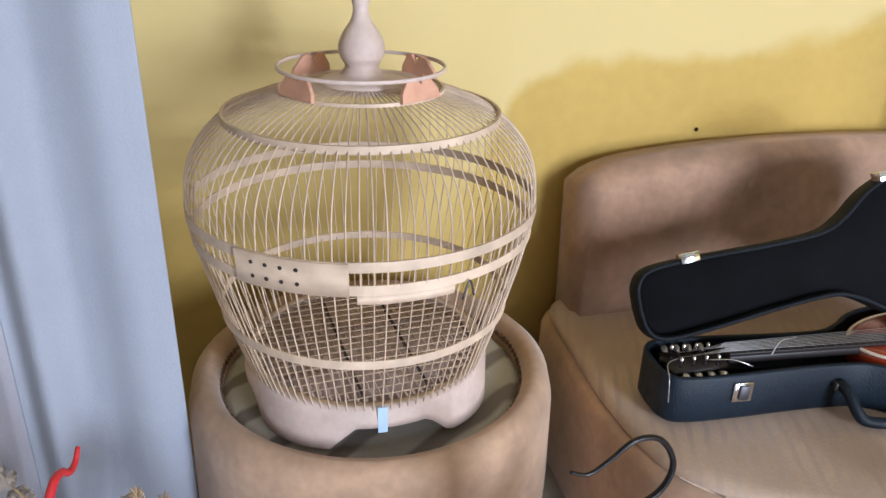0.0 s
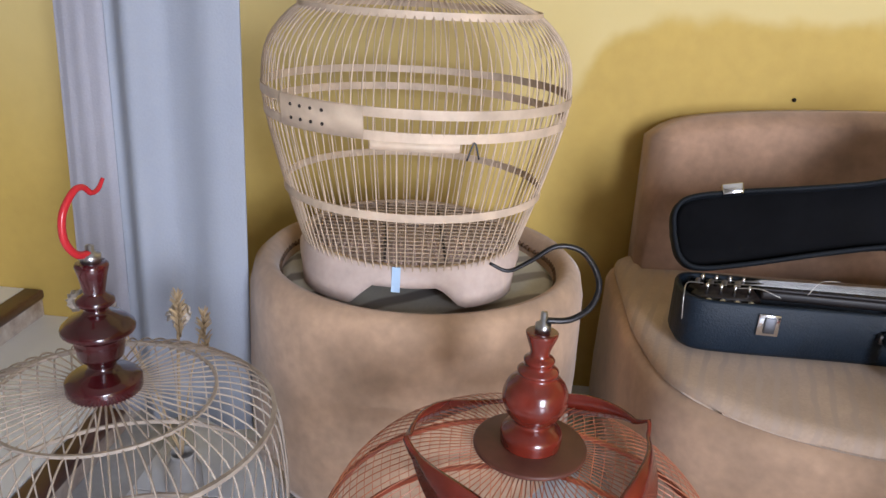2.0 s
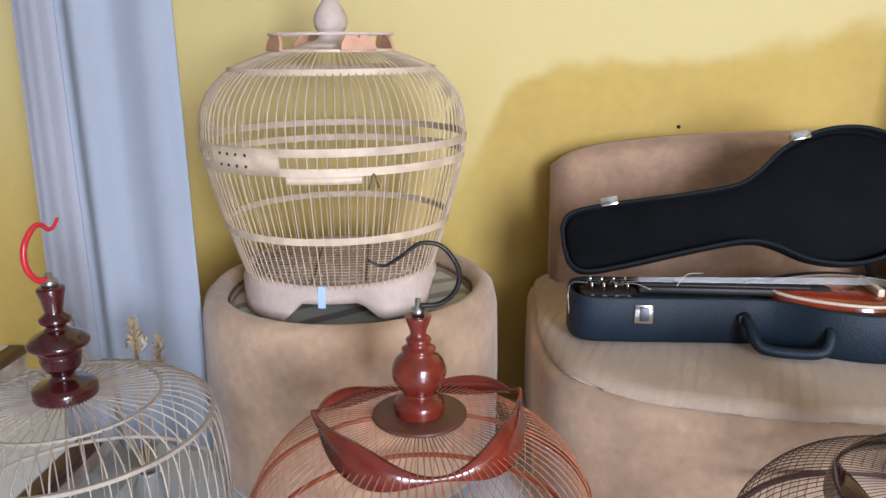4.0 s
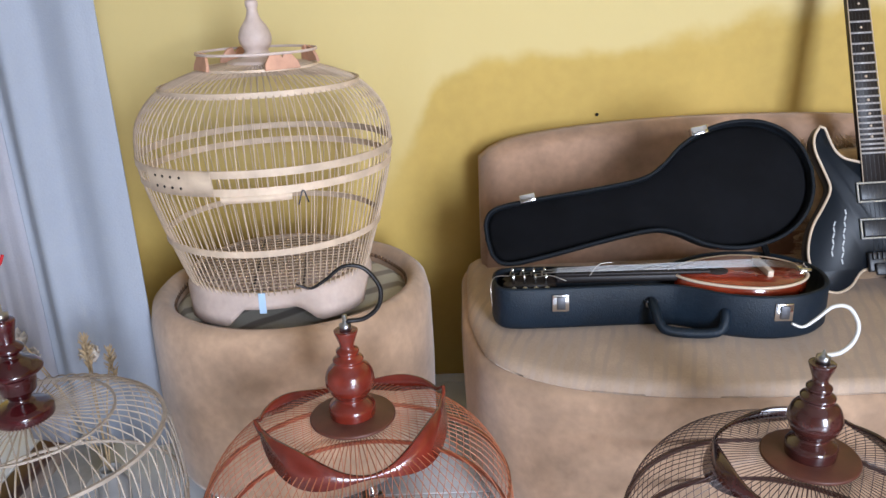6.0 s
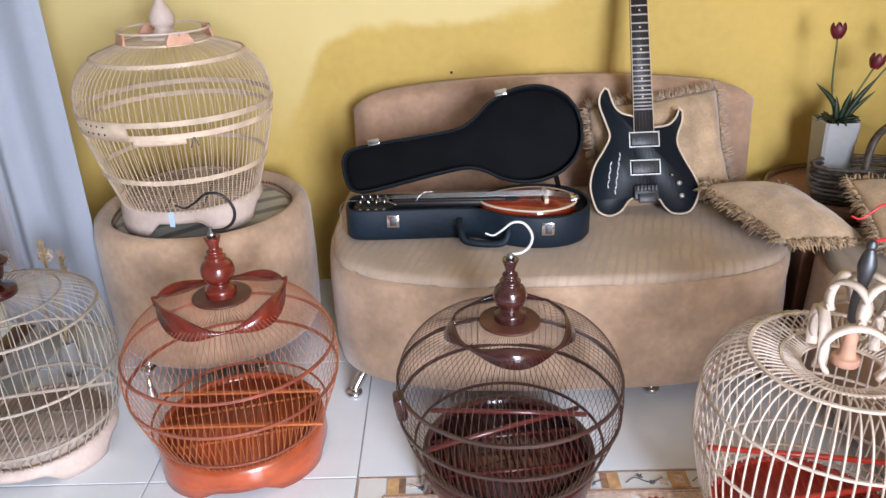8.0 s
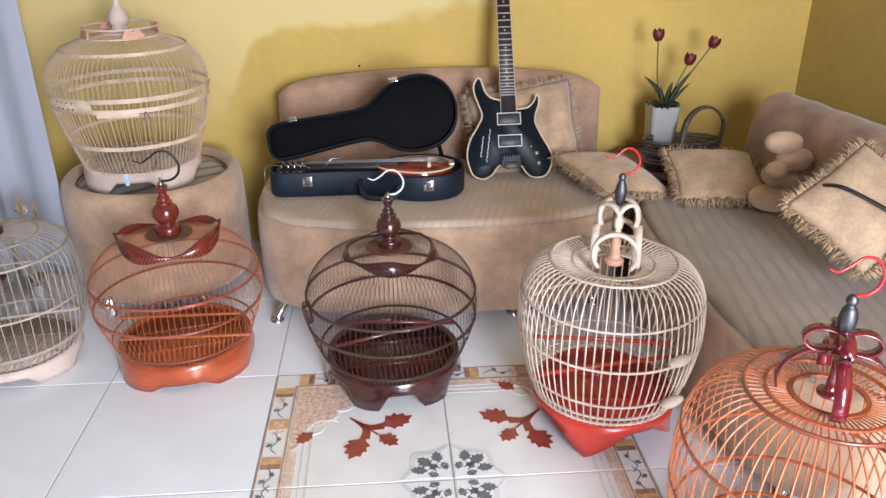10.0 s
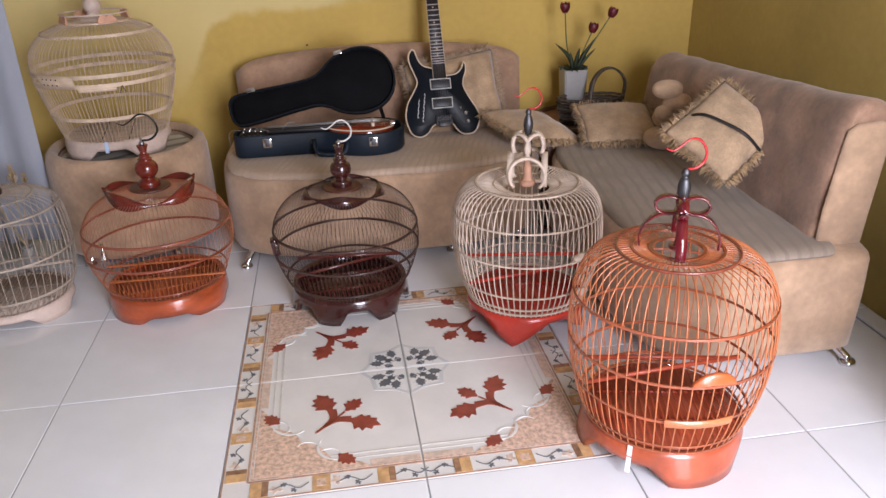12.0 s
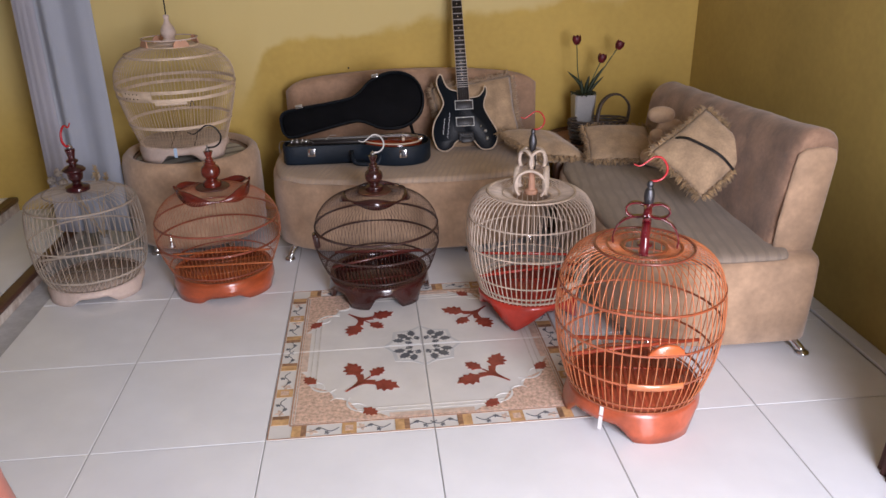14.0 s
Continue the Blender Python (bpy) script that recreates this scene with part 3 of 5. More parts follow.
DISC = mat("matt_dark_brown_wood", (0.095, 0.030, 0.018), 0.45, var=0.3, scale=18)
R_FIN = mat("black_red_gloss_wood", (0.050, 0.004, 0.006), 0.2, var=0.6, scale=14, coat=0.6)
O_BAR = mat("red_brown_splints", (0.40, 0.13, 0.055), 0.35, var=0.2, scale=20, coat=0.3, per_object=0.12)
MAROON = mat("maroon_gloss_wood", (0.14, 0.008, 0.014), 0.16, var=0.4, scale=18, coat=0.9)
BLACK_METAL = mat("black_metal", (0.02, 0.018, 0.018), 0.35, 0.6, var=0.2)
WHITE_PLASTIC = mat("white_plastic", (0.58, 0.56, 0.53), 0.35, var=0.06)
TAPE_BLUE = mat("pale_blue_tape", (0.45, 0.60, 0.78), 0.5, var=0.05)
TAPE_WHITE = mat("white_tape", (0.78, 0.76, 0.74), 0.5, var=0.05)
BARE_CARVED = mat("bare_pinkish_carved_wood", (0.62, 0.34, 0.22), 0.6, var=0.2, scale=20)

# pale unfinished cage on the tub chair
ZT = 0.434
T = bird_cage(pose(-1.007, 1.165, ZT, 0, 0, 8), [(0.191, 0.058), (0.206, 0.105), (0.231, 0.19), (0.252, 0.275), (0.2595, 0.335), (0.248, 0.40), (0.199, 0.455), (0.121, 0.487), (0.058, 0.497)],
              96, 0.00115, PALE_BAR, [(0.2245, 0.163, 0.003, 0.013), (0.2555, 0.292, 0.003, 0.014), (0.2605, 0.326, 0.003, 0.014), (0.1995, 0.455, 0.004, 0.011), (0.117, 0.49, 0.004, 0.005)],
              "unfinished pale bamboo bird cage on the tub chair", (0.193, 0.199, 0.070, 0.038), 0.068, T_FLOOR, 30, 42, WOODRAW)
for i in range(18):
    y = -0.172 + 0.344 * (i + 0.5) / 18
    half = math.sqrt(0.179 ** 2 - y * y)
    part("cross_slat", tube(bmesh.new(), [(-half, y, 0.071), (half, y, 0.071)], 0.0014, 4), PALE_BAR, T)
for x in (-0.045, 0.055):
    part("floor_slot", box(bmesh.new(), x - 0.0022, x + 0.0022, -0.165, 0.165, 0.0695, 0.0712), HOLE, T)
turned(T, [(0.0, 0.488), (0.058, 0.488), (0.064, 0.494), (0.058, 0.502), (0.034, 0.508), (0.026, 0.516), (0.024, 0.522), (0.031, 0.534), (0.0325, 0.549), (0.026, 0.566), (0.015, 0.582), (0.0105, 0.598), (0.0125, 0.608), (0.011, 0.616), (0.0, 0.619)], WOODRAW, "finial", "pale turned wooden finial")
part("crown_hoop", ring(bmesh.new(), 0.119, 0.520, 0.003, 0.005), WOODRAW, T)
part("hook_stem", tube(bmesh.new(), [(0, 0, 0.615), (0.001, 0, 0.65), (0, 0, 0.70)], 0.003, 8), BLACK_METAL, T, "dark metal stem")
for k in range(4):
    a = radians(-62 + 90 * k)
    bm = prism(bmesh.new(), [(-0.036, 0), (0.036, 0), (0.034, 0.012), (0.02, 0.03), (0.008, 0.034), (0.002, 0.022), (-0.008, 0.034), (-0.022, 0.03), (-0.034, 0.013)], -0.003, 0.003, 0.001)
    lift(bm, Matrix.Translation((0.118 * math.cos(a), 0.118 * math.sin(a), 0.49)) @ Matrix.Rotation(a + math.pi / 2, 4, "Z") @ Matrix.Rotation(radians(78), 4, "X"))
    part("carved_leaf", bm, BARE_CARVED, T, "pinkish carved leaf bracket", False)
part("door_plate", lathe(bmesh.new(), [(0.2575, 0.286), (0.2615, 0.286), (0.2655, 0.332), (0.2615, 0.332), (0.2575, 0.286)], 12, radians(218), radians(252)), PALE_BAR, T, "plate with drilled holes")
for i in range(8):
    a = radians(224 + 4.6 * (i % 4))
    bm = lathe(bmesh.new(), [(0, 0), (0.0028, 0), (0.0028, 0.002), (0, 0.002)], 8)
    lift(bm, Matrix.Translation(((0.2617 + 0.0016 * (i // 4)) * math.cos(a), (0.2617 + 0.0016 * (i // 4)) * math.sin(a), 0.300 + 0.02 * (i // 4))) @ Matrix.Rotation(a, 4, "Z") @ Matrix.Rotation(math.pi / 2, 4, "Y"))
    part("drilled_hole", bm, HOLE, T)
part("door_lintel", lathe(bmesh.new(), [(0.2525, 0.272), (0.2555, 0.272), (0.2570, 0.285), (0.2540, 0.285), (0.2525, 0.272)], 14, radians(254), radians(283)), PALE_BAR, T)
part("latch_wire", tube(bmesh.new(), smooth_line([(0.068, -0.252, 0.262), (0.078, -0.250, 0.288), (0.086, -0.247, 0.264)], 5), 0.0014, 6), STEEL, T)
part("paper_tape", lathe(bmesh.new(), [(0.197, 0.031), (0.2005, 0.031), (0.1975, 0.072), (0.1935, 0.072)], 4, radians(260.5), radians(264.5)), TAPE_BLUE, T, "pale blue paper tape", False)

# orange-brown domed cage
O = bird_cage(pose(-0.795, 0.638, 0, 0, 0, 14), [(0.196, 0.075), (0.222, 0.13), (0.246, 0.20), (0.252, 0.26), (0.240, 0.32), (0.20, 0.375), (0.13, 0.412), (0.06, 0.424)],
              90, 0.00075, O_BAR, [(0.248, 0.215, 0.005, 0.007), (0.246, 0.30, 0.005, 0.007), (0.212, 0.106, 0.004, 0.005)],
              "varnished orange-brown domed bird cage on the floor", (0.200, 0.206, 0.082, 0.022), 0.078, ORANGE_SLAT, 26, 40, ORANGE_BASE, (), HOOP_RED)
for y, z in ((-0.075, 0.112), (0.055, 0.118)):
    half = math.sqrt(0.215 ** 2 - y * y) - 0.004
    bm = lift(box(bmesh.new(), -half, half, -0.006, 0.006, -0.003, 0.003, 0.0015), pose(0, y, z, 0, 0, -14))
    part("perch", bm, ORANGE_SLAT, O, "flat orange perch slat")
turned(O, [(0.02, 0.430), (0.034, 0.431), (0.036, 0.436), (0.036, 0.448), (0.028, 0.456), (0.022, 0.462), (0.032, 0.474), (0.0385, 0.492), (0.034, 0.510), (0.022, 0.522), (0.024, 0.528), (0.016, 0.534), (0.018, 0.542), (0.011, 0.550), (0.018, 0.572), (0.016, 0.576), (0, 0.576)], FIN_RED, "finial", "glossy red-brown turned finial")
turned(O, [(0, 0.424), (0.066, 0.424), (0.068, 0.428), (0.066, 0.431), (0, 0.432)], DISC, "cap_disc", "matt brown cap disc", 40, True)
petal_crown(O, 0.134, 0.404, FIN_RED, 2, 0.036, 1.0, 0.28)
part("screw_cap", lathe(bmesh.new(), [(0, 0.576), (0.009, 0.576), (0.009, 0.586), (0.004, 0.588), (0.004, 0.6), (0, 0.601)], 12), SCREW, O, "steel screw cap")
hook(O, 0.59, HOOK_S, 1.0, -6, BLACK_METAL, 0.0038, "black metal hook")
part("drinker", lift(lathe(bmesh.new(), [(0, 0), (0.012, 0), (0.013, 0.006), (0.007, 0.03), (0.006, 0.06), (0, 0.062)], 12), pose(-0.19, -0.03, 0.20)), CHROME, O, "small chrome cup")

# dark brown domed cage
D = bird_cage(pose(-0.142, 0.495, 0, 0, 0, 6), [(0.192, 0.075), (0.222, 0.125), (0.245, 0.195), (0.251, 0.255), (0.238, 0.325), (0.195, 0.380), (0.125, 0.412), (0.06, 0.422)],
              100, 0.0007, DARK_BAR, [(0.248, 0.208, 0.006, 0.007), (0.247, 0.288, 0.006, 0.007), (0.215, 0.112, 0.005, 0.006)],
              "dark brown varnished domed bird cage on the floor", (0.198, 0.202, 0.088, 0.048), 0.08, DARK_SLAT, 24, 0, DARK_BASE,
              ((-0.19, -0.04, 0.18, 0.06, 0.13, 0.006), (-0.17, 0.09, 0.19, 0.02, 0.14, 0.006)), feet=6)
turned(D, [(0.02, 0.427), (0.032, 0.428), (0.034, 0.434), (0.034, 0.446), (0.026, 0.452), (0.021, 0.458), (0.031, 0.470), (0.036, 0.486), (0.031, 0.503), (0.021, 0.513), (0.023, 0.520), (0.015, 0.526), (0.017, 0.534), (0.010, 0.544), (0.017, 0.566), (0.015, 0.570), (0, 0.570)], DARK_BASE, "finial", "dark brown turned finial")
turned(D, [(0, 0.421), (0.064, 0.421), (0.066, 0.425), (0.064, 0.428), (0, 0.429)], DISC, "cap_disc", "matt brown cap disc", 40, True)
petal_crown(D, 0.128, 0.408, DARK_BASE, 39, 0.032, 0.25, 0.3)
part("screw_cap", lathe(bmesh.new(), [(0, 0.570), (0.009, 0.570), (0.009, 0.58), (0.004, 0.582), (0, 0.59)], 12), SCREW, D, "steel screw cap")
hook(D, 0.580, HOOK_S, 0.80, 4, WHITE_PLASTIC, 0.0032, "white plastic-coated hook")
part("side_block", lift(box(bmesh.new(), -0.012, 0.012, -0.02, 0.02, -0.03, 0.03, 0.006), pose(-0.245, -0.03, 0.25, 0, -8, 0)), DARK_BASE, D)

# grey-white flat-topped cage with the dark red finial
R = bird_cage(pose(-1.33, 0.665, 0, 0, 0, 3), [(0.180, 0.05), (0.212, 0.12), (0.224, 0.22), (0.222, 0.31), (0.207, 0.385), (0.16, 0.418), (0.10, 0.427), (0.03, 0.432)],
              56, 0.0015, GREYBAMBOO, [(0.205, 0.105, 0.005, 0.008), (0.225, 0.235, 0.004, 0.006), (0.208, 0.386, 0.006, 0.006), (0.135, 0.424, 0.004, 0.004)],
              "weathered pale bamboo bird cage with dark red finial", (0.184, 0.19, 0.055, 0.03), 0.06, None, 24, 55, WOODRAW, ((-0.2, -0.04, 0.2, 0.03, 0.15, 0.005),))
turned(R, [(0, 0.428), (0.044, 0.428), (0.046, 0.432), (0.046, 0.446), (0.038, 0.452), (0.022, 0.458), (0.016, 0.463), (0.017, 0.469), (0.027, 0.478), (0.030, 0.496), (0.030, 0.505), (0.043, 0.512), (0.044, 0.518), (0.034, 0.528), (0.016, 0.537), (0.013, 0.543), (0.023, 0.549), (0.022, 0.555), (0.012, 0.562), (0.017, 0.586), (0.020, 0.598), (0.017, 0.602), (0, 0.602)], R_FIN, "finial", "glossy dark red turned finial", crisp=True)
part("screw_cap", lathe(bmesh.new(), [(0, 0.602), (0.012, 0.602), (0.012, 0.612), (0.005, 0.614), (0.005, 0.622), (0, 0.624)], 12), SCREW, R, "steel screw cap")
hook(R, 0.612, HOOK_C, 0.92, 72, RED_PLASTIC, 0.0048, "red plastic hook")

# pale rattan cage on a red base


def rattan_loop(parent, r, x, z, turn, w, material, n=28, a0=-0.25, a1=1.25):
    pts = []
    for i in range(n + 1):
        t = math.pi * (a0 + (a1 - a0) * i / n)
        pts.append(Vector((x, r * math.cos(t), z + r * math.sin(t))))
    m = Matrix.Rotation(radians(turn), 4, "Z")
    part("loop", tube(bmesh.new(), [m @ p for p in pts], 1, flat=(w, w * 0.45)), material, parent)


W = bird_cage(pose(0.43, 0.225, 0, 0, 0, -4), [(0.186, 0.105), (0.214, 0.18), (0.234, 0.27), (0.238, 0.34), (0.229, 0.42), (0.200, 0.468), (0.155, 0.486), (0.10, 0.476), (0.07, 0.468)],
              72, 0.0023, RATTAN, [(0.190, 0.115, 0.006, 0.006), (0.196, 0.135, 0.005, 0.005), (0.216, 0.185, 0.004, 0.005), (0.239, 0.30, 0.004, 0.005), (0.233, 0.405, 0.004, 0.005), (0.16, 0.488, 0.006, 0.005), (0.105, 0.479, 0.005, 0.004), (0.072, 0.468, 0.006, 0.005)],
              "pale rattan bird cage on a red wooden base", (0.190, 0.184, 0.105, 0.085), 0.11, RED_BASE, 20, -112, RED_BASE, ((-0.2, -0.05, 0.2, 0.04, 0.17, 0.006), (-0.18, 0.1, 0.19, 0.06, 0.2, 0.006)), pointed=True)
for k in range(4):
    rattan_loop(W, 0.054, 0.052, 0.524, 90 * k - 103, 0.018, RATTAN)
    rattan_loop(W, 0.037, 0.030, 0.606, 90 * k - 58, 0.015, RATTAN)
turned(W, [(0, 0.56), (0.012, 0.565), (0.013, 0.62), (0.008, 0.63), (0.012, 0.65), (0.015, 0.67), (0.011, 0.69), (0.007, 0.70), (0.009, 0.705), (0.006, 0.715), (0, 0.718)], STEEL, "finial", "grey metal finial", 16)
turned(W, [(0, 0.474), (0.022, 0.476), (0.024, 0.49), (0.014, 0.50), (0.01, 0.56), (0, 0.562)], BARE_CARVED, "spindle", "orange-brown wooden spindle", 16)
hook(W, 0.715, HOOK_S, 0.72, 10, RED_PLASTIC, 0.003, "red plastic hook")
for a, z in ((-58, 0.315), (-60, 0.2)):
    bm = bmesh.new()
    bmesh.ops.create_icosphere(bm, subdivisions=3, radius=0.03)
    for v in bm.verts:
        v.co *= 1 + 0.12 * noise.noise(v.co * 40)
    lift(bm, Matrix.Rotation(radians(a), 4, "Z") @ Matrix.Translation((0.245, 0, z)) @ Matrix.Diagonal((0.5, 1.15, 0.42, 1)))
    part("perch_knob", bm, RATTAN, W, "cream perch end")

# bright orange cage in front
Q_GUARD = mat("bright_orange_lacquer", (0.60, 0.13, 0.035), 0.3, var=0.15, scale=12, coat=0.4)
Q_BASE = mat("orange_red_varnished_wood", (0.46, 0.095, 0.04), 0.28, var=0.3, scale=9, coat=0.5)
Q_HOOP = mat("red_orange_hoop_wood", (0.36, 0.085, 0.03), 0.3, var=0.3, scale=16, coat=0.5)
Q_SLAT = mat("deep_red_floor_slats", (0.42, 0.065, 0.026), 0.4, var=0.3, scale=20, per_object=0.15)
Q = bird_cage(pose(0.618, -0.438, 0, 0, 0, -12), [(0.192, 0.088), (0.216, 0.15), (0.236, 0.24), (0.243, 0.33), (0.236, 0.42), (0.21, 0.49), (0.165, 0.525), (0.11, 0.532), (0.06, 0.528)],
              64, 0.0019, ORANGE_BAR, [(0.197, 0.097, 0.005, 0.005), (0.206, 0.122, 0.005, 0.005), (0.229, 0.205, 0.004, 0.006), (0.243, 0.31, 0.004, 0.006), (0.236, 0.425, 0.004, 0.006), (0.105, 0.534, 0.006, 0.005), (0.062, 0.53, 0.008, 0.006)],
              "bright orange varnished bird cage on the floor tiles", (0.194, 0.202, 0.092, 0.05), 0.10, Q_SLAT, 24, -69, Q_BASE, ((-0.2, -0.06, 0.2, 0.06, 0.2, 0.006), (-0.19, 0.1, 0.18, 0.1, 0.17, 0.006)), Q_HOOP, feet=3)
for k in range(4):
    m = Matrix.Rotation(radians(90 * k - 100), 4, "Z")
    loop = [m @ Vector((0.031 + 0.029 * math.cos(a), 0, 0.640 + 0.021 * math.sin(a))) for a in [2 * math.pi * i / 28 for i in range(28)]]
    part("loop", tube(bmesh.new(), loop, 1, closed=True, flat=(0.022, 0.004)), MAROON, Q)
    pts = [m @ Vector(p) for p in ((0.012, 0, 0.622), (0.050, 0, 0.616), (0.078, 0, 0.592), (0.090, 0, 0.560), (0.088, 0, 0.537))]
    part("arch_band", tube(bmesh.new(), smooth_line(pts, 5), 1, flat=(0.024, 0.004)), MAROON, Q, "maroon bent arch band")
part("crown_hoop", ring(bmesh.new(), 0.140, 0.534, 0.005, 0.006), HOOP_RED, Q, "red-brown hoop on the top")
turned(Q, [(0, 0.53), (0.02, 0.532), (0.021, 0.540), (0.009, 0.55), (0.008, 0.62), (0.012, 0.66), (0, 0.662)], MAROON, "spindle", "maroon turned spindle", 16)
turned(Q, [(0, 0.655), (0.010, 0.657), (0.015, 0.68), (0.012, 0.70), (0.007, 0.708), (0.010, 0.716), (0.006, 0.726), (0, 0.728)], STEEL, "finial", "grey metal finial", 16)
hook(Q, 0.725, HOOK_S, 0.78, 12, RED_PLASTIC, 0.0034, "red plastic hook")
part("paper_tape", lathe(bmesh.new(), [(0.2035, 0.02), (0.2065, 0.02), (0.1985, 0.094), (0.1955, 0.094)], 3, radians(236.3), radians(239.8)), TAPE_WHITE, Q, "white paper tape", False)
bm = prism(bmesh.new(), [(-0.05, 0), (0.05, 0), (0.047, 0.014), (0.03, 0.027), (0.004, 0.032), (-0.022, 0.027), (-0.042, 0.013)], -0.006, 0.006, 0.003)
lift(bm, Matrix.Rotation(radians(-80), 4, "Z") @ Matrix.Translation((0.247, 0, 0.318)) @ Matrix.Rotation(math.pi / 2, 4, "Z") @ Matrix.Rotation(math.pi / 2, 4, "X"))
part("cup_guard", bm, Q_GUARD, Q, "orange half-round feeder guard")
part("door_slat", lathe(bmesh.new(), [(0.2305, 0.196), (0.2355, 0.196), (0.2375, 0.216), (0.2325, 0.216), (0.2305, 0.196)], 12, radians(258), radians(296)), ORANGE_BAR, Q, "pale orange flat slat")

# ---- mandolin in its open case ----
VINYL = mat("blue_black_grained_vinyl", (0.005, 0.012, 0.022), 0.55, var=0.25, scale=18, bump=0.5, bump_scale=320, spec=0.35)
LID_VINYL = mat("black_lid_vinyl", (0.004, 0.006, 0.009), 0.7, var=0.3, scale=18, bump=0.4, bump_scale=320, spec=0.25)
PLUSH = mat("black_plush_lining", (0.004, 0.004, 0.005), 0.9, var=0.4, scale=10, spec=0.15)
SUNBURST = mat("red_sunburst_lacquer", (0.26, 0.032, 0.010), 0.16, var=0.55, scale=7, coat=0.8)
CREAM = mat("cream_binding", (0.66, 0.52, 0.38), 0.4, var=0.1)
EBONY = mat("dark_fretboard_wood", (0.016, 0.011, 0.010), 0.5, var=0.3, scale=30)
STRING = mat("steel_string", (0.40, 0.39, 0.38), 0.35, 1.0, var=0.1)
IVORY = mat("pale_fret_metal", (0.62, 0.60, 0.57), 0.3, 0.8, var=0.1)


def case_outline(n=8):
    """Plan of a pear-shaped case along x: rounded head end at 0, narrow neck, round body to the right."""
    half = [(0.0, 0.0), (0.006, 0.040), (0.034, 0.063), (0.11, 0.065), (0.25, 0.058), (0.34, 0.058), (0.385, 0.074), (0.435, 0.108), (0.49, 0.128), (0.545, 0.132), (0.60, 0.119), (0.643, 0.088), (0.667, 0.046), (0.675, 0.0)]
    top = smooth_line(half, n)
    return [(x, -y) for x, y in top[:-1]] + [(x, y) for x, y in reversed(top[1:])]


def tray(bm, outline, h, wall, floor_t):
    """An open shell of that outline: outer wall, rim, inner wall and floor."""
    m = len(outline)
    area = sum(outline[i - 1][0] * outline[i][1] - outline[i][0] * outline[i - 1][1] for i in range(m))
    sg = 1 if area > 0 else -1

    def off(d):
        out = []
        for i, (x, y) in enumerate(outline):
            a, b = outline[i - 2], outline[(i + 2) % m]
            t = Vector((b[0] - a[0], b[1] - a[1])).normalized() * sg
            out.append((x - t.y * d, y + t.x * d))
        return out
    levels = [(0.006, 0), (0, 0.008), (0, h - 0.004), (0.002, h), (wall, h), (wall + 0.001, h - 0.004), (wall + 0.002, floor_t)]
    rings = [[bm.verts.new((x, y, z)) for x, y in off(d)] for d, z in levels]
    for p, q in zip(rings, rings[1:]):
        for j in range(m):
            bm.faces.new((p[j], p[(j + 1) % m], q[(j + 1) % m], q[j]))
    bm.faces.new(rings[0][::-1])
    bm.faces.new(rings[-1])
    return bm


ZS = 0.398
case = thing("mandolin_case", pose(-0.548, 1.055, ZS, 0, 0, -2), "open blue-black vinyl mandolin case with dark plush lining", "instrument case")
plan = case_outline()
shell = part("lower_shell", tray(bmesh.new(), plan, 0.088, 0.008, 0.012), VINYL, case)
part("lining", lift(prism(bmesh.new(), [(0.018 + x * 0.95, y * 0.88) for x, y in plan], 0.0125, 0.02), BASIS), PLUSH, shell, "black plush lining")
# the lid stands up, tipped back and slanting
LID = Matrix.Translation((0.02, 0.062, 0.094)) @ Matrix.Rotation(radians(-11.5), 4, "Y") @ Matrix.Rotation(radians(66), 4, "X") @ Matrix.Translation((-0.018, 0.056, 0))
flip = Matrix.Translation((0, 0, 0.045)) @ Matrix.Rotation(math.pi, 4, "X")
lid = part("lid", lift(tray(bmesh.new(), plan, 0.045, 0.007, 0.008), LID @ flip @ Matrix.Translation((0, 0, 0.0)) @ Matrix.Rotation(math.pi, 4, "X") @ Matrix.Translation((0, 0, -0.045))), LID_VINYL, case)
part("lid_lining", lift(prism(bmesh.new(), [(0.009 + x * 0.974, y * 0.93) for x, y in plan], 0.0085, 0.026, 0.008), LID), PLUSH, lid, "black plush lid lining")
for x, y in ((0.135, -0.0655), (0.547, -0.132)):
    bm = box(bmesh.new(), x - 0.017, x + 0.017, y - 0.004, y + 0.004, 0.040, 0.076, 0.0015)
    latch = part("latch", bm, CHROME, shell, "bright steel latch")
    part("latch_tongue", box(bmesh.new(), x - 0.008, x + 0.009, y - 0.008, y - 0.003, 0.046, 0.072, 0.001), STEEL, latch)
for x, y in ((0.105, 0.063), (0.475, 0.122)):
    part("lid_catch", lift(box(bmesh.new(), x - 0.017, x + 0.017, y - 0.006, y + 0.012, 0.026, 0.05, 0.002), LID), CHROME, lid, "steel lid catch")
pts = smooth_line([(0.315, -0.060, 0.055), (0.317, -0.084, 0.050), (0.322, -0.106, 0.030), (0.336, -0.116, 0.017), (0.38, -0.123, 0.013), (0.424, -0.130, 0.017), (0.440, -0.126, 0.030), (0.446, -0.112, 0.050), (0.446, -0.088, 0.055)], 6)
handle = part("handle", tube(bmesh.new(), pts, 0.0098, 10), VINYL, shell, "black moulded handle")
for x, y in ((0.315, -0.058), (0.445, -0.086)):
    part("handle_ring", box(bmesh.new(), x - 0.012, x + 0.012, y - 0.012, y + 0.004, 0.044, 0.06, 0.003), STEEL, handle)
part("lid_stay", tube(bmesh.new(), [(0.60, 0.10, 0.085), (0.585, 0.125, 0.14), (0.572, 0.155, 0.20)], 1, flat=(0.016, 0.003)), PLUSH, case, "black cloth stay")

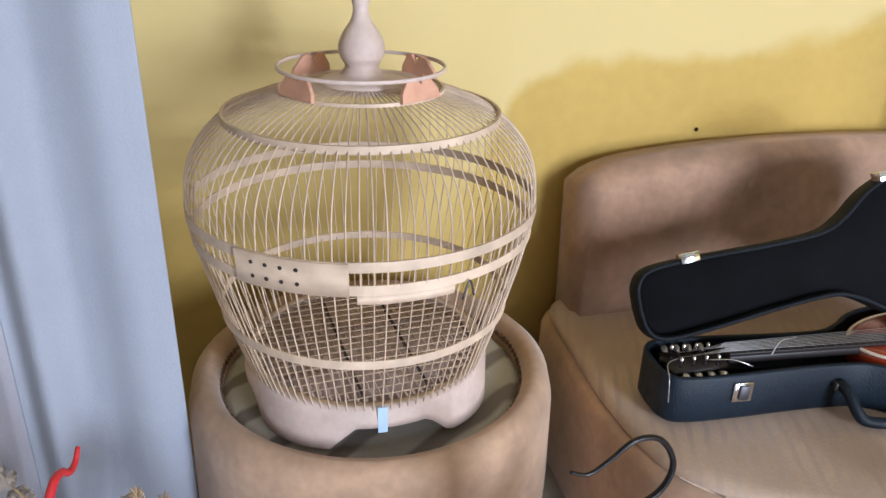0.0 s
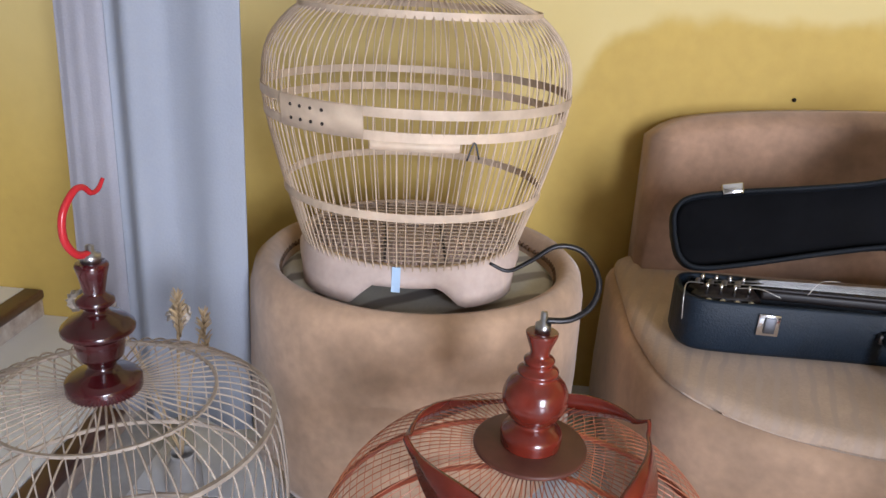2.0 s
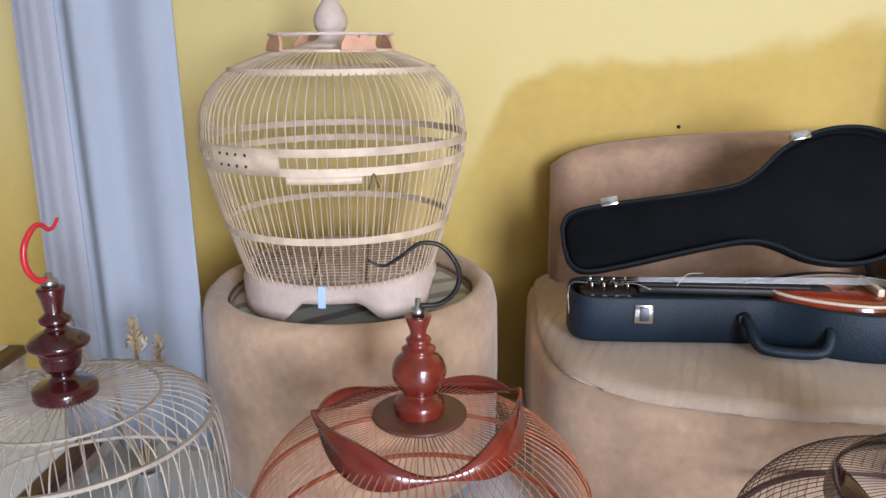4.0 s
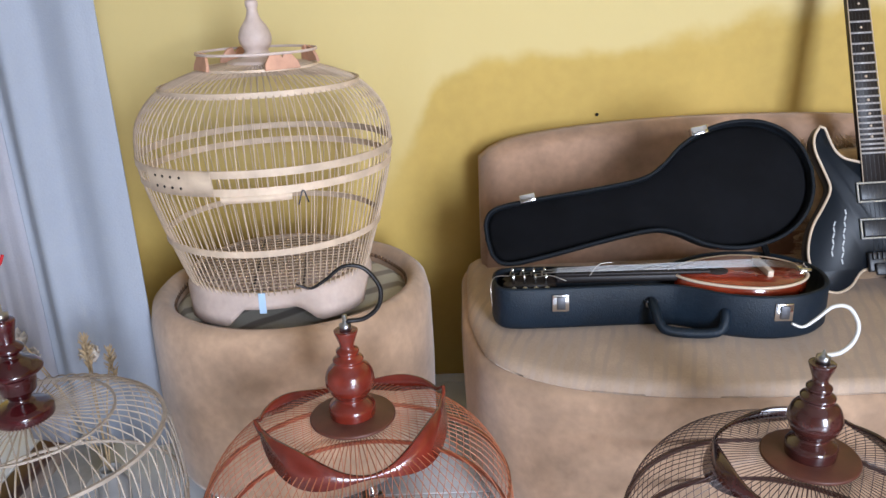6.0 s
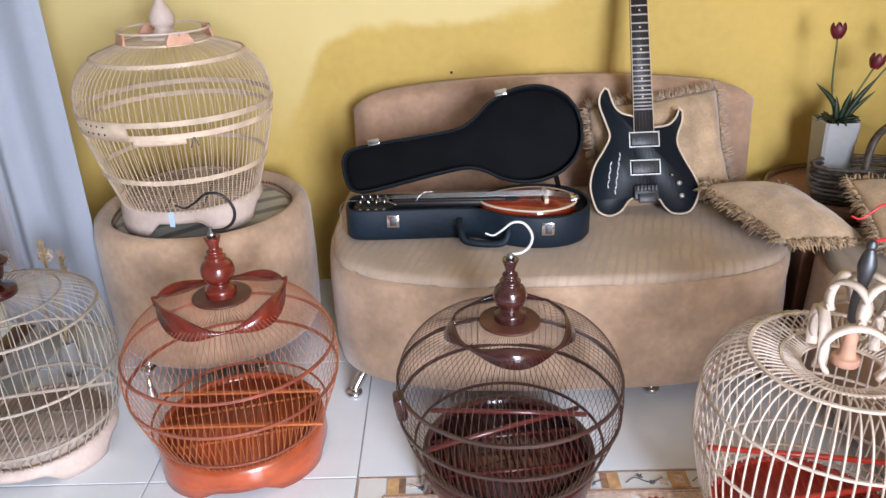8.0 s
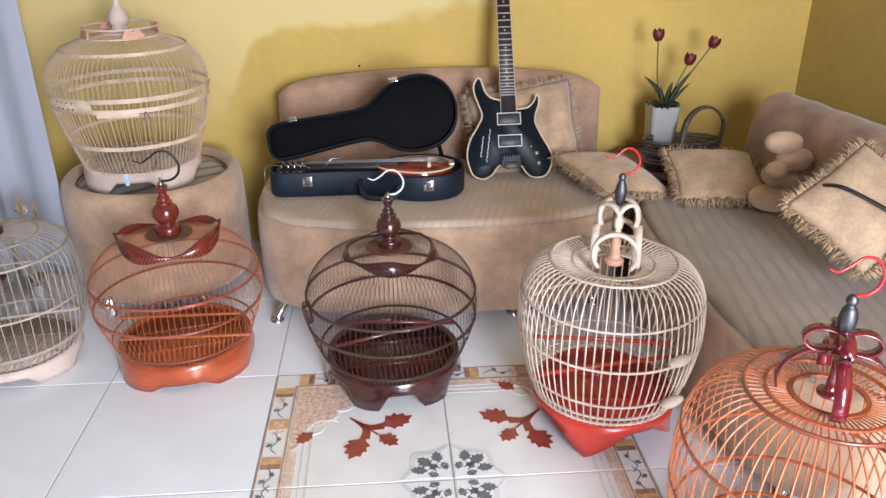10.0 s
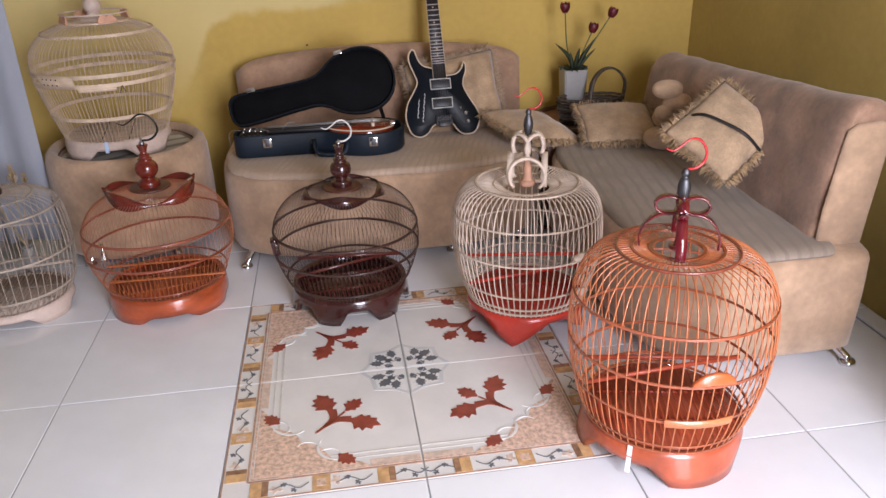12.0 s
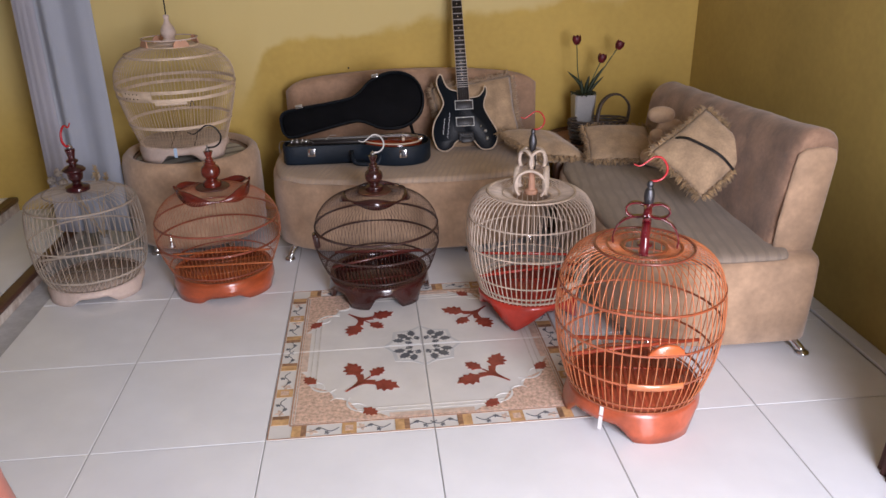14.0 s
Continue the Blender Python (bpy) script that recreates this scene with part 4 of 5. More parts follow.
mando = thing("mandolin", pose(-0.562, 1.052, ZS + 0.012, 0, 0, -2), "red sunburst mandolin lying in the open case", "mandolin")
bm = bmesh.new()
prism(bm, [(0.53 + 0.125 * math.cos(a) * (1.15 if math.cos(a) < 0 else 0.95), 0.092 * math.sin(a) * (1 - 0.18 * max(0, -math.cos(a)))) for a in [2 * math.pi * i / 48 for i in range(48)]], 0.03, 0.083, 0.006)
body = part("body", bm, SUNBURST, mando)
rim = [(0.53 + 0.1255 * math.cos(a) * (1.15 if math.cos(a) < 0 else 0.95), 0.093 * math.sin(a) * (1 - 0.18 * max(0, -math.cos(a))), 0.080) for a in [2 * math.pi * i / 48 for i in range(48)]]
part("binding", tube(bmesh.new(), rim, 0.0032, 6, closed=True), CREAM, body, "cream edge binding")
part("sound_hole", lift(lathe(bmesh.new(), [(0, 0), (0.024, 0), (0.024, 0.0012), (0, 0.0012)], 24), pose(0.47, 0, 0.083)), HOLE, body)
part("bridge", box(bmesh.new(), 0.558, 0.570, -0.045, 0.045, 0.083, 0.097, 0.002), CREAM, body, "pale bridge")
part("tailpiece", box(bmesh.new(), 0.63, 0.655, -0.022, 0.022, 0.078, 0.09, 0.004), CHROME, body, "chrome tailpiece")
neck = part("neck", box(bmesh.new(), 0.145, 0.44, -0.016, 0.016, 0.068, 0.084, 0.004), EBONY, mando)
part("fretboard", box(bmesh.new(), 0.145, 0.455, -0.016, 0.016, 0.0845, 0.089, 0.001), EBONY, neck)
for i in range(17):
    x = 0.147 + 0.62 * 0.5 * (1 - 2 ** (-(i + 1) / 9)) * 1.35
    part("fret", box(bmesh.new(), x - 0.0008, x + 0.0008, -0.0155, 0.0155, 0.089, 0.0902), STEEL, neck)
head = part("headstock", prism(bmesh.new(), [(0.145, -0.018), (0.12, -0.026), (0.045, -0.032), (0.035, -0.012), (0.045, 0.0), (0.035, 0.012), (0.045, 0.032), (0.12, 0.026), (0.145, 0.018)], 0.058, 0.072, 0.003), EBONY, mando)
for i in range(8):
    x, s = 0.058 + 0.022 * (i % 4), (-1 if i < 4 else 1)
    peg = part("tuning_post", lift(lathe(bmesh.new(), [(0, 0), (0.003, 0), (0.003, 0.018), (0, 0.02)], 8), pose(x, s * 0.019, 0.072)), CHROME, head)
    part("tuning_button", lift(lathe(bmesh.new(), [(0, 0), (0.0025, 0.001), (0.006, 0.012), (0.005, 0.018), (0, 0.02)], 8), pose(x, s * 0.03, 0.064, -s * 70)), IVORY, peg)
for i in range(8):
    y = -0.0125 + 0.0036 * i
    part("string", tube(bmesh.new(), [(0.06 + 0.022 * (i % 4), y, 0.087), (0.15, y, 0.0925), (0.564, y * 1.6, 0.0985), (0.64, y * 1.2, 0.088)], 0.0006, 4), STRING, mando)
for pts in ([(0.05, -0.02, 0.09), (0.02, -0.045, 0.098), (0.01, -0.075, 0.09), (0.012, -0.08, 0.05)], [(0.10, -0.03, 0.09), (0.13, -0.05, 0.10), (0.16, -0.06, 0.092)], [(0.21, -0.03, 0.09), (0.23, -0.02, 0.11), (0.26, -0.015, 0.112)]):
    part("loose_string_end", tube(bmesh.new(), smooth_line(pts, 6), 0.0009, 4), IVORY, mando)

# ---- electric guitar leaning on the wall ----
BLACKLAC = mat("black_gloss_lacquer", (0.006, 0.009, 0.014), 0.38, var=0.3, scale=6, spec=0.22)
NICKEL = mat("pale_nickel_trim", (0.62, 0.62, 0.60), 0.3, 0.7, var=0.1)
PICKUP = mat("black_pickup_plastic", (0.03, 0.03, 0.034), 0.4, var=0.2)
FRET = mat("worn_pale_fret", (0.55, 0.51, 0.50), 0.35, 0.2, var=0.1)
INK = mat("silver_ink", (0.62, 0.64, 0.66), 0.4, var=0.1)
GM = Matrix.Translation((0.307, 1.105, 0.402)) @ Matrix.Rotation(radians(-1.0), 4, "Y") @ Matrix.Rotation(radians(66), 4, "X")
guitar = thing("electric_guitar", GM, "black electric guitar with pale binding leaning on the wall", "guitar")
right = [(0.0, 0.050), (0.036, 0.048), (0.056, 0.021), (0.083, 0.002), (0.132, 0.008), (0.160, 0.062), (0.151, 0.101), (0.121, 0.155), (0.101, 0.200), (0.103, 0.231), (0.117, 0.267), (0.119, 0.294)]
inner_r = [(0.110, 0.305), (0.100, 0.280), (0.076, 0.258), (0.033, 0.252)]
inner_l = [(-0.033, 0.288), (-0.064, 0.298), (-0.085, 0.321), (-0.100, 0.366)]
left = [(-0.111, 0.371), (-0.126, 0.348), (-0.127, 0.316), (-0.110, 0.267), (-0.101, 0.231), (-0.119, 0.195), (-0.151, 0.146), (-0.165, 0.093), (-0.158, 0.048), (-0.143, 0.016), (-0.109, 0.003), (-0.075, 0.016), (-0.046, 0.048), (-0.006, 0.050)]
line = [(x * 0.96, y) for x, y in smooth_line(right, 4) + smooth_line(inner_r, 3) + smooth_line(inner_l, 4) + smooth_line(left, 4)]
gb = part("body", prism(bmesh.new(), line, -0.04, 0.0, 0.005), BLACKLAC, guitar, smooth=True)
part("binding", tube(bmesh.new(), [(x, y, -0.002) for x, y in line], 0.0032, 6, closed=True), CREAM, gb, "pale edge binding")
gn = part("neck", prism(bmesh.new(), [(-0.028, 0.225), (0.028, 0.225), (0.022, 0.79), (-0.022, 0.79)], -0.014, 0.006, 0.003), EBONY, guitar)
for sx in (-1, 1):
    part("neck_binding", tube(bmesh.new(), [(sx * 0.0285, 0.225, 0.006), (sx * 0.0225, 0.79, 0.006)], 0.0012, 4), CREAM, gn)
for i in range(1, 25):
    y = 0.79 - 0.648 * (1 - 2 ** (-i / 12))
    if y < 0.23:
        break
    wd = 0.022 + (0.79 - y) / 0.565 * 0.006
    part("fret", box(bmesh.new(), -wd, wd, y - 0.0020, y + 0.0020, 0.006, 0.0078), FRET, gn)
for i in (3, 5, 7, 9, 12, 15, 17, 19, 21):
    y = 0.79 - 0.648 * (1 - 2 ** (-(i - 0.5) / 12))
    part("inlay_dot", lift(lathe(bmesh.new(), [(0, 0), (0.003, 0), (0.003, 0.0006), (0, 0.0006)], 10), pose(0, y, 0.006)), CREAM, gn)
gh = part("headstock", prism(bmesh.new(), [(-0.022, 0.79), (0.022, 0.79), (0.036, 0.83), (0.03, 0.93), (-0.03, 0.96), (-0.036, 0.83)], -0.016, 0.0, 0.003), BLACKLAC, guitar)
for i in range(6):
    part("tuner", lift(lathe(bmesh.new(), [(0, 0), (0.005, 0), (0.004, 0.014), (0, 0.015)], 10), pose(-0.024 if i < 3 else 0.022, 0.845 + 0.03 * (i % 3), 0.0)), NICKEL, gh)
for y in (0.218, 0.138):
    bm = bmesh.new()
    for b in ((-0.044, 0.044, y - 0.0225, y - 0.0185), (-0.044, 0.044, y + 0.0185, y + 0.0225), (-0.044, -0.0400, y - 0.0183, y + 0.0183), (0.0400, 0.044, y - 0.0183, y + 0.0183)):
        box(bm, *b, 0.001, 0.007, 0.001)
    ringp = part("pickup_ring", bm, NICKEL, guitar, "pale metal pickup surround", False)
    part("pickup", box(bmesh.new(), -0.038, 0.038, y - 0.0172, y + 0.0172, 0.001, 0.009, 0.002), PICKUP, ringp)
br = part("bridge", box(bmesh.new(), -0.036, 0.036, 0.044, 0.086, 0.001, 0.012, 0.003), PICKUP, guitar, "dark metal bridge")
for i in range(6):
    part("saddle", box(bmesh.new(), -0.029 + 0.0104 * i, -0.021 + 0.0104 * i, 0.07, 0.086, 0.012, 0.017, 0.001), PICKUP, br)
part("bridge_tail", box(bmesh.new(), -0.026, 0.026, 0.036, 0.062, 0.012, 0.02, 0.003), PICKUP, br)
for x, y, r in ((0.094, 0.088, 0.008), (0.100, 0.052, 0.008), (0.074, 0.112, 0.004)):
    part("knob", lift(lathe(bmesh.new(), [(0, 0), (r, 0), (r * 0.85, 0.012), (0, 0.013)], 16), pose(x, y, 0.0005)), NICKEL, guitar, "small metal knob")
for i in range(6):
    part("string", tube(bmesh.new(), [(-0.0255 + 0.0102 * i, 0.075, 0.016), (-0.0175 + 0.007 * i, 0.79, 0.009)], 0.00035, 4), STEEL, guitar)
# two slanting strokes of pen, unreadable
for x0, y0, n, dy in ((-0.108, 0.088, 6, 0.013), (-0.088, 0.070, 9, 0.0135)):
    for i in range(n):
        x, y = x0 + 0.0022 * i, y0 + dy * i
        part("pen_mark", lift(box(bmesh.new(), -0.0014, 0.0014, -0.0055, 0.0055, 0.0005, 0.0012), pose(x, y, 0, 0, 0, -8 + 14 * (-1) ** i)), INK, gb, smooth=False)

# ---- corner table with the tulips ----
TABLE = mat("dark_brown_table_wood", (0.12, 0.055, 0.03), 0.35, var=0.4, scale=6, grain=(1, 6, 1), coat=0.3)
CLOTH = mat("pinkish_brown_table_top", (0.34, 0.18, 0.13), 0.6, var=0.25, scale=9)
tab = thing("corner_table", pose(0.985, 1.315, 0), "low round brown wooden table in the sofa corner", "table")
part("tabletop", lathe(bmesh.new(), [(0, 0.355), (0.225, 0.355), (0.23, 0.362), (0.23, 0.373), (0.224, 0.378), (0, 0.378)], 56), CLOTH, tab)
part("table_rim", lathe(bmesh.new(), [(0.224, 0.35), (0.236, 0.35), (0.240, 0.37), (0.237, 0.392), (0.229, 0.394), (0.226, 0.379)], 56), TABLE, tab, "raised dark rim")
for a in (225, 315, 45, 135):
    c, s = math.cos(radians(a)), math.sin(radians(a))
    part("leg", lift(box(bmesh.new(), -0.022, 0.022, -0.022, 0.022, 0, 0.354, 0.005), pose(0.19 * c, 0.19 * s, 0, 0, 0, a)), TABLE, tab)
leg = thing("side_stand", pose(0.735, 1.0, 0), "dark brown wooden stand between the sofas", "stand")
part("post", box(bmesh.new(), -0.03, 0.03, -0.035, 0.035, 0.012, 0.365, 0.006), TABLE, leg)
part("foot", box(bmesh.new(), -0.04, 0.04, -0.045, 0.045, 0, 0.0119, 0.003), TABLE, leg)

CERAMIC = mat("grey_white_ceramic", (0.37, 0.36, 0.35), 0.3, var=0.12, scale=10)
VASE = thing("flower_pot", pose(0.925, 1.335, 0.379), "square grey-white ceramic pot with artificial tulips", "flower pot")
bm = bmesh.new()
for hw, z in ((0.040, 0.0), (0.043, 0.004), (0.053, 0.222), (0.053, 0.226), (0.046, 0.226), (0.044, 0.20)):
    c = 0.008
    bm.verts.ensure_lookup_table()
    for x, y in ((hw, -hw + c), (hw, hw - c), (hw - c, hw), (-hw + c, hw), (-hw, hw - c), (-hw, -hw + c), (-hw + c, -hw), (hw - c, -hw)):
        bm.verts.new((x, y, z))
bm.verts.ensure_lookup_table()
for k in range(5):
    for j in range(8):
        bm.faces.new([bm.verts[i] for i in (k * 8 + j, k * 8 + (j + 1) % 8, (k + 1) * 8 + (j + 1) % 8, (k + 1) * 8 + j)])
bm.faces.new([bm.verts[j] for j in range(8)])
bm.faces.new([bm.verts[40 + j] for j in range(8)])
part("pot", bm, CERAMIC, VASE, smooth=False)
LEAF = mat("dark_green_leaf", (0.022, 0.035, 0.016), 0.5, var=0.4, scale=20)
STEM = mat("green_stem", (0.08, 0.10, 0.035), 0.5, var=0.3)
TULIP = mat("deep_red_petal", (0.12, 0.006, 0.014), 0.5, var=0.4, scale=30)


def blade(bm, pts, w):
    pts = [Vector(p) for p in smooth_line(pts, 6)]
    n = len(pts)
    rows = []
    for i, p in enumerate(pts):
        t = i / (n - 1)
        k = w * (math.sin(math.pi * min(1, 0.12 + t * 0.88)) ** 0.8) * (1 if t < 0.97 else 0.3)
        d = (pts[min(i + 1, n - 1)] - pts[max(i - 1, 0)]).normalized()
        s = d.cross(Vector((0, -1, 0.2))).normalized()
        u = s.cross(d).normalized()
        rows.append([bm.verts.new(p - s * k), bm.verts.new(p + u * 0.003), bm.verts.new(p + s * k), bm.verts.new(p - u * 0.001)])
    for p, q in zip(rows, rows[1:]):
        for j in range(4):
            bm.faces.new((p[j], p[(j + 1) % 4], q[(j + 1) % 4], q[j]))
    bm.faces.new(rows[0])
    bm.faces.new(rows[-1])
    return bm


def tulip_head(m):
    bm = bmesh.new()
    for k in range(6):
        a = 60 * k
        lay = 0.0 if k % 2 else 0.003
        rows = []
        for i in range(7):
            t = i / 6
            r = 0.004 + (0.0185 + lay) * math.sin(math.pi * min(0.86, t * 0.62 + 0.1)) ** 0.8
            half = radians(38) * math.sin(math.pi * (0.15 + 0.80 * t)) ** 0.7
            rows.append([bm.verts.new(Matrix.Rotation(radians(a) + half * s, 3, "Z") @ Vector((r + (0.0015 if abs(s) < 0.5 else 0), 0, 0.052 * t))) for s in (-1, -0.4, 0.4, 1)])
        for p, q in zip(rows, rows[1:]):
            for j in range(3):
                bm.faces.new((p[j], p[j + 1], q[j + 1], q[j]))
    return lift(bm, m)


for hx, hz, lean, bend in ((-0.05, 0.468, -4, -0.03), (0.155, 0.44, 24, 0.02), (0.075, 0.378, 12, 0.01)):
    st = part("stem", tube(bmesh.new(), smooth_line([(0.005, 0, 0.2), (hx * 0.4 + bend * 0.4, 0, 0.2 + (hz - 0.2) * 0.45), (hx, -0.01, hz + 0.004)], 8), 0.0028, 6), STEM, VASE)
    part("tulip_flower", tulip_head(pose(hx, -0.01, hz, 0, lean, 0) @ Matrix.Scale(0.84, 4)), TULIP, st, "dark red tulip")
for pts, w in (([(0, 0, 0.2), (-0.025, -0.01, 0.28), (-0.095, -0.02, 0.345)], 0.009), ([(0.005, 0, 0.2), (0.01, -0.015, 0.27), (0.02, -0.02, 0.32)], 0.010), ([(0.01, 0, 0.2), (0.04, -0.01, 0.28), (0.09, -0.02, 0.36)], 0.009), ([(0, 0, 0.2), (-0.01, -0.01, 0.25), (-0.02, -0.01, 0.30)], 0.010), ([(0.01, 0, 0.2), (0.05, 0, 0.26), (0.10, 0, 0.31)], 0.007)):
    part("leaf", blade(bmesh.new(), pts, w), LEAF, VASE)
bm = bmesh.new()
rnd = random.Random(5)
for i in range(46):
    a, r = rnd.uniform(0, 6.28), rnd.uniform(0.008, 0.04)
    p = Vector((r * math.cos(a), r * math.sin(a), 0.215))
    blade(bm, [p, p + Vector((0.01 * math.cos(a), 0.01 * math.sin(a), 0.014)), p + Vector((0.028 * math.cos(a), 0.028 * math.sin(a), rnd.uniform(0.005, 0.024)))], 0.006)
tagged(part("moss", bm, LEAF, VASE, "low dark green filler leaves"), kind="stuff")

WICKER = mat("grey_brown_wicker", (0.075, 0.055, 0.042), 0.55, var=0.5, scale=60, per_object=0.2)
SILVER = mat("dull_silver_ribbon", (0.24, 0.235, 0.23), 0.35, 0.6, var=0.3, scale=40)
bk = thing("basket", pose(0.975, 1.235, 0.379), "grey wicker basket with a tall bent handle", "basket")
for k in range(9):
    z = 0.008 + 0.0135 * k
    r = 0.105 + 0.028 * math.sin(1.1 * k / 8 + 0.3)
    part("wicker_band", tube(bmesh.new(), [((r + 0.003 * math.sin(14 * a + k * 3.1)) * math.cos(a) * 1.1, (r + 0.003 * math.sin(14 * a + k * 3.1)) * math.sin(a) * 0.55, z) for a in [2 * math.pi * i / 72 for i in range(72)]], 0.0062, 5, closed=True), SILVER if k in (2, 3, 5) else WICKER, bk)
part("basket_floor", lift(lathe(bmesh.new(), [(0, 0), (0.1, 0), (0.1, 0.006), (0, 0.006)], 32), Matrix.Diagonal((1.1, 0.55, 1, 1))), WICKER, bk)
pts = smooth_line([(-0.02, -0.05, 0.10), (0.0, -0.03, 0.19), (0.05, -0.01, 0.235), (0.11, 0.0, 0.232), (0.155, 0.0, 0.18), (0.15, 0.0, 0.10)], 7)
part("handle", tube(bmesh.new(), pts, 1, flat=(0.02, 0.009)), WICKER, bk, "bent brown handle")

# ---- curtain and dried flowers ----


def curtain(name, x0, x1, y, z0, z1, folds, depth, taper, material, label, seed):
    c = thing(name, BASIS, label, "curtain")
    bm = bmesh.new()
    nx, nz = 110, 26
    front, back = [], []
    for j in range(nz + 1):
        v = j / nz
        z = z0 + (z1 - z0) * v
        f, b = [], []
        for i in range(nx + 1):
            u = i / nx
            w = (x1 - x0) * (1 - taper * v)
            x = (x0 + x1) / 2 + (u - 0.5) * w + taper * 0.10 * v
            d = depth * (0.6 + 0.4 * (1 - v)) * (math.sin(2 * math.pi * (folds * u + 0.35 * math.sin(3.1 * u + seed))) + 0.35 * noise.noise(Vector((u * 5 + seed, v * 1.4, 0))))
            f.append(bm.verts.new((x, y + d, z)))
            b.append(bm.verts.new((x, y + d + 0.003, z)))
        front.append(f)
        back.append(b)
    for g in (front, back):
        for p, q in zip(g, g[1:]):
            for i in range(nx):
                bm.faces.new((p[i], p[i + 1], q[i + 1], q[i]))
    for i in (0, nx):
        for j in range(nz):
            bm.faces.new((front[j][i], front[j + 1][i], back[j + 1][i], back[j][i]))
    for j in (0, nz):
        for i in range(nx):
            bm.faces.new((front[j][i], front[j][i + 1], back[j][i + 1], back[j][i]))
    part("cloth", bm, material, c)
    return c


CURT = mat("blue_white_cotton", (0.33, 0.35, 0.40), 0.9, var=0.06, scale=3, bump=0.3, bump_scale=260)
cu = curtain("curtain", -1.545, -1.299, 1.13, 0.075, 2.55, 2.0, 0.016, 0.05, CURT, "white cotton curtain hanging straight off the wall", 0.4)
CURT2 = mat("lilac_white_cotton", (0.37, 0.36, 0.40), 0.9, var=0.08, scale=3, bump=0.3, bump_scale=260)
cu2 = curtain("curtain", -1.655, -1.535, 1.15, 0.075, 2.55, 1.4, 0.014, 0.30, CURT2, "narrow lilac-white curtain edge hanging off the wall", 2.0)
rod = thing("curtain_rod", pose(-1.48, 1.16, 2.56), "plain steel curtain rod on the wall", "curtain rod")
part("rod", tube(bmesh.new(), [(-0.3, 0, 0), (0.3, 0, 0)], 0.008, 10), STEEL, rod)
for x in (-0.27, 0.27):
    part("bracket", box(bmesh.new(), x - 0.006, x + 0.006, -0.004, 0.389, -0.020, -0.0085, 0.001), STEEL, rod)

DRY = mat("dried_straw", (0.48, 0.35, 0.20), 0.8, var=0.3, scale=40)
WHITEFL = mat("cream_paper_petals", (0.66, 0.58, 0.50), 0.8, var=0.15, scale=30)
fl = thing("dried_flowers", pose(-1.385, 0.985, 0), "cream and straw dried flowers in a low pale jar", "dried flowers")
part("jar", lathe(bmesh.new(), [(0, 0), (0.028, 0), (0.034, 0.02), (0.032, 0.07), (0.02, 0.095), (0.023, 0.105), (0.019, 0.105), (0.016, 0.09), (0, 0.08)], 24), CERAMIC, fl, "pale ceramic jar")


def plume(tip, r, ln, seed):
    rnd = random.Random(seed)
    bm = bmesh.new()
    for i in range(90):
        t = rnd.random()
        a = rnd.uniform(0, 6.28)
        p = Vector(tip) - Vector((0, 0, ln * t))
        k = r * (0.4 + math.sin(math.pi * (0.1 + 0.85 * t)))
        tube(bm, [p, p + Vector((k * math.cos(a), k * math.sin(a), 0.014))], [0.002, 0.0006], 3)
    return bm


def bloom(c, r, seed):
    rnd = random.Random(seed)
    bm = bmesh.new()
    for i in range(22):
        d = Vector((rnd.gauss(0, 1), rnd.gauss(0, 1), rnd.gauss(0.3, 1))).normalized()
        s = d.cross(Vector((0.3, 0.2, 1))).normalized() * r * 0.42
        u = s.cross(d).normalized() * r * 0.42
        p = Vector(c) + d * r * 0.55
        q = [p - s, p + d * r * 0.2 - u, p + s, p + d * r * 0.2 + u]
        vs = [bm.verts.new(v) for v in q] + [bm.verts.new(Vector(c))]
        bm.faces.new(vs[:4])
        for k in range(4):
            bm.faces.new((vs[k], vs[(k + 1) % 4], vs[4]))
    return bm


for k, (x, y, z, kind) in enumerate(((0.05, -0.085, 0.445, 0), (0.03, -0.04, 0.40, 1), (-0.16, 0.05, 0.40, 1), (-0.20, 0.06, 0.36, 1), (-0.15, 0.06, 0.35, 1), (0.075, -0.05, 0.40, 0))):
    st = part("stem", tube(bmesh.new(), smooth_line([(0, 0, 0.1), (x * 0.45, y * 0.5, 0.1 + (z - 0.1) * 0.55), (x, y, z)], 6), 0.0018, 5), DRY, fl)
    part("flower", plume((x, y, z + 0.01), 0.010, 0.07, k) if kind == 0 else bloom((x, y, z), 0.026, k), DRY if kind == 0 else WHITEFL, st, "straw plume" if kind == 0 else "cream paper bloom")

# ---- things that only just come into view ----
BROWN = mat("maroon_brown_cloth", (0.10, 0.042, 0.036), 0.9, var=0.35, scale=9, bump=0.4, bump_scale=220)
bt = thing("covered_side_table", BASIS, "side table under a maroon-brown draped cloth", "table")
bm = bmesh.new()
rows = []
# only the left edge shows; unseen height added to shade floor and sofa
for z, k in ((0.0, 1.0), (0.20, 0.985), (0.45, 0.965), (0.64, 0.95), (0.715, 0.935), (0.735, 0.90), (0.738, 0.5), (0.738, 0.05)):
    row = []
    for i in range(120):
        a = 2 * math.pi * i / 120
        c, s = math.cos(a), math.sin(a)
        fold = 0.012 * math.sin(26 * a + 0.8 * math.sin(5 * a)) * max(0, 1 - z / 0.85)
        hx, hy = (0.185 + fold), (0.42 + fold)
        row.append(bm.verts.new((1.36 + hx * k * math.copysign(abs(c) ** 0.25, c), -1.225 + hy * k * math.copysign(abs(s) ** 0.25, s), z)))
    rows.append(row)
for p, q in zip(rows, rows[1:]):
    for j in range(120):
        bm.faces.new((p[j], p[(j + 1) % 120], q[(j + 1) % 120], q[j]))
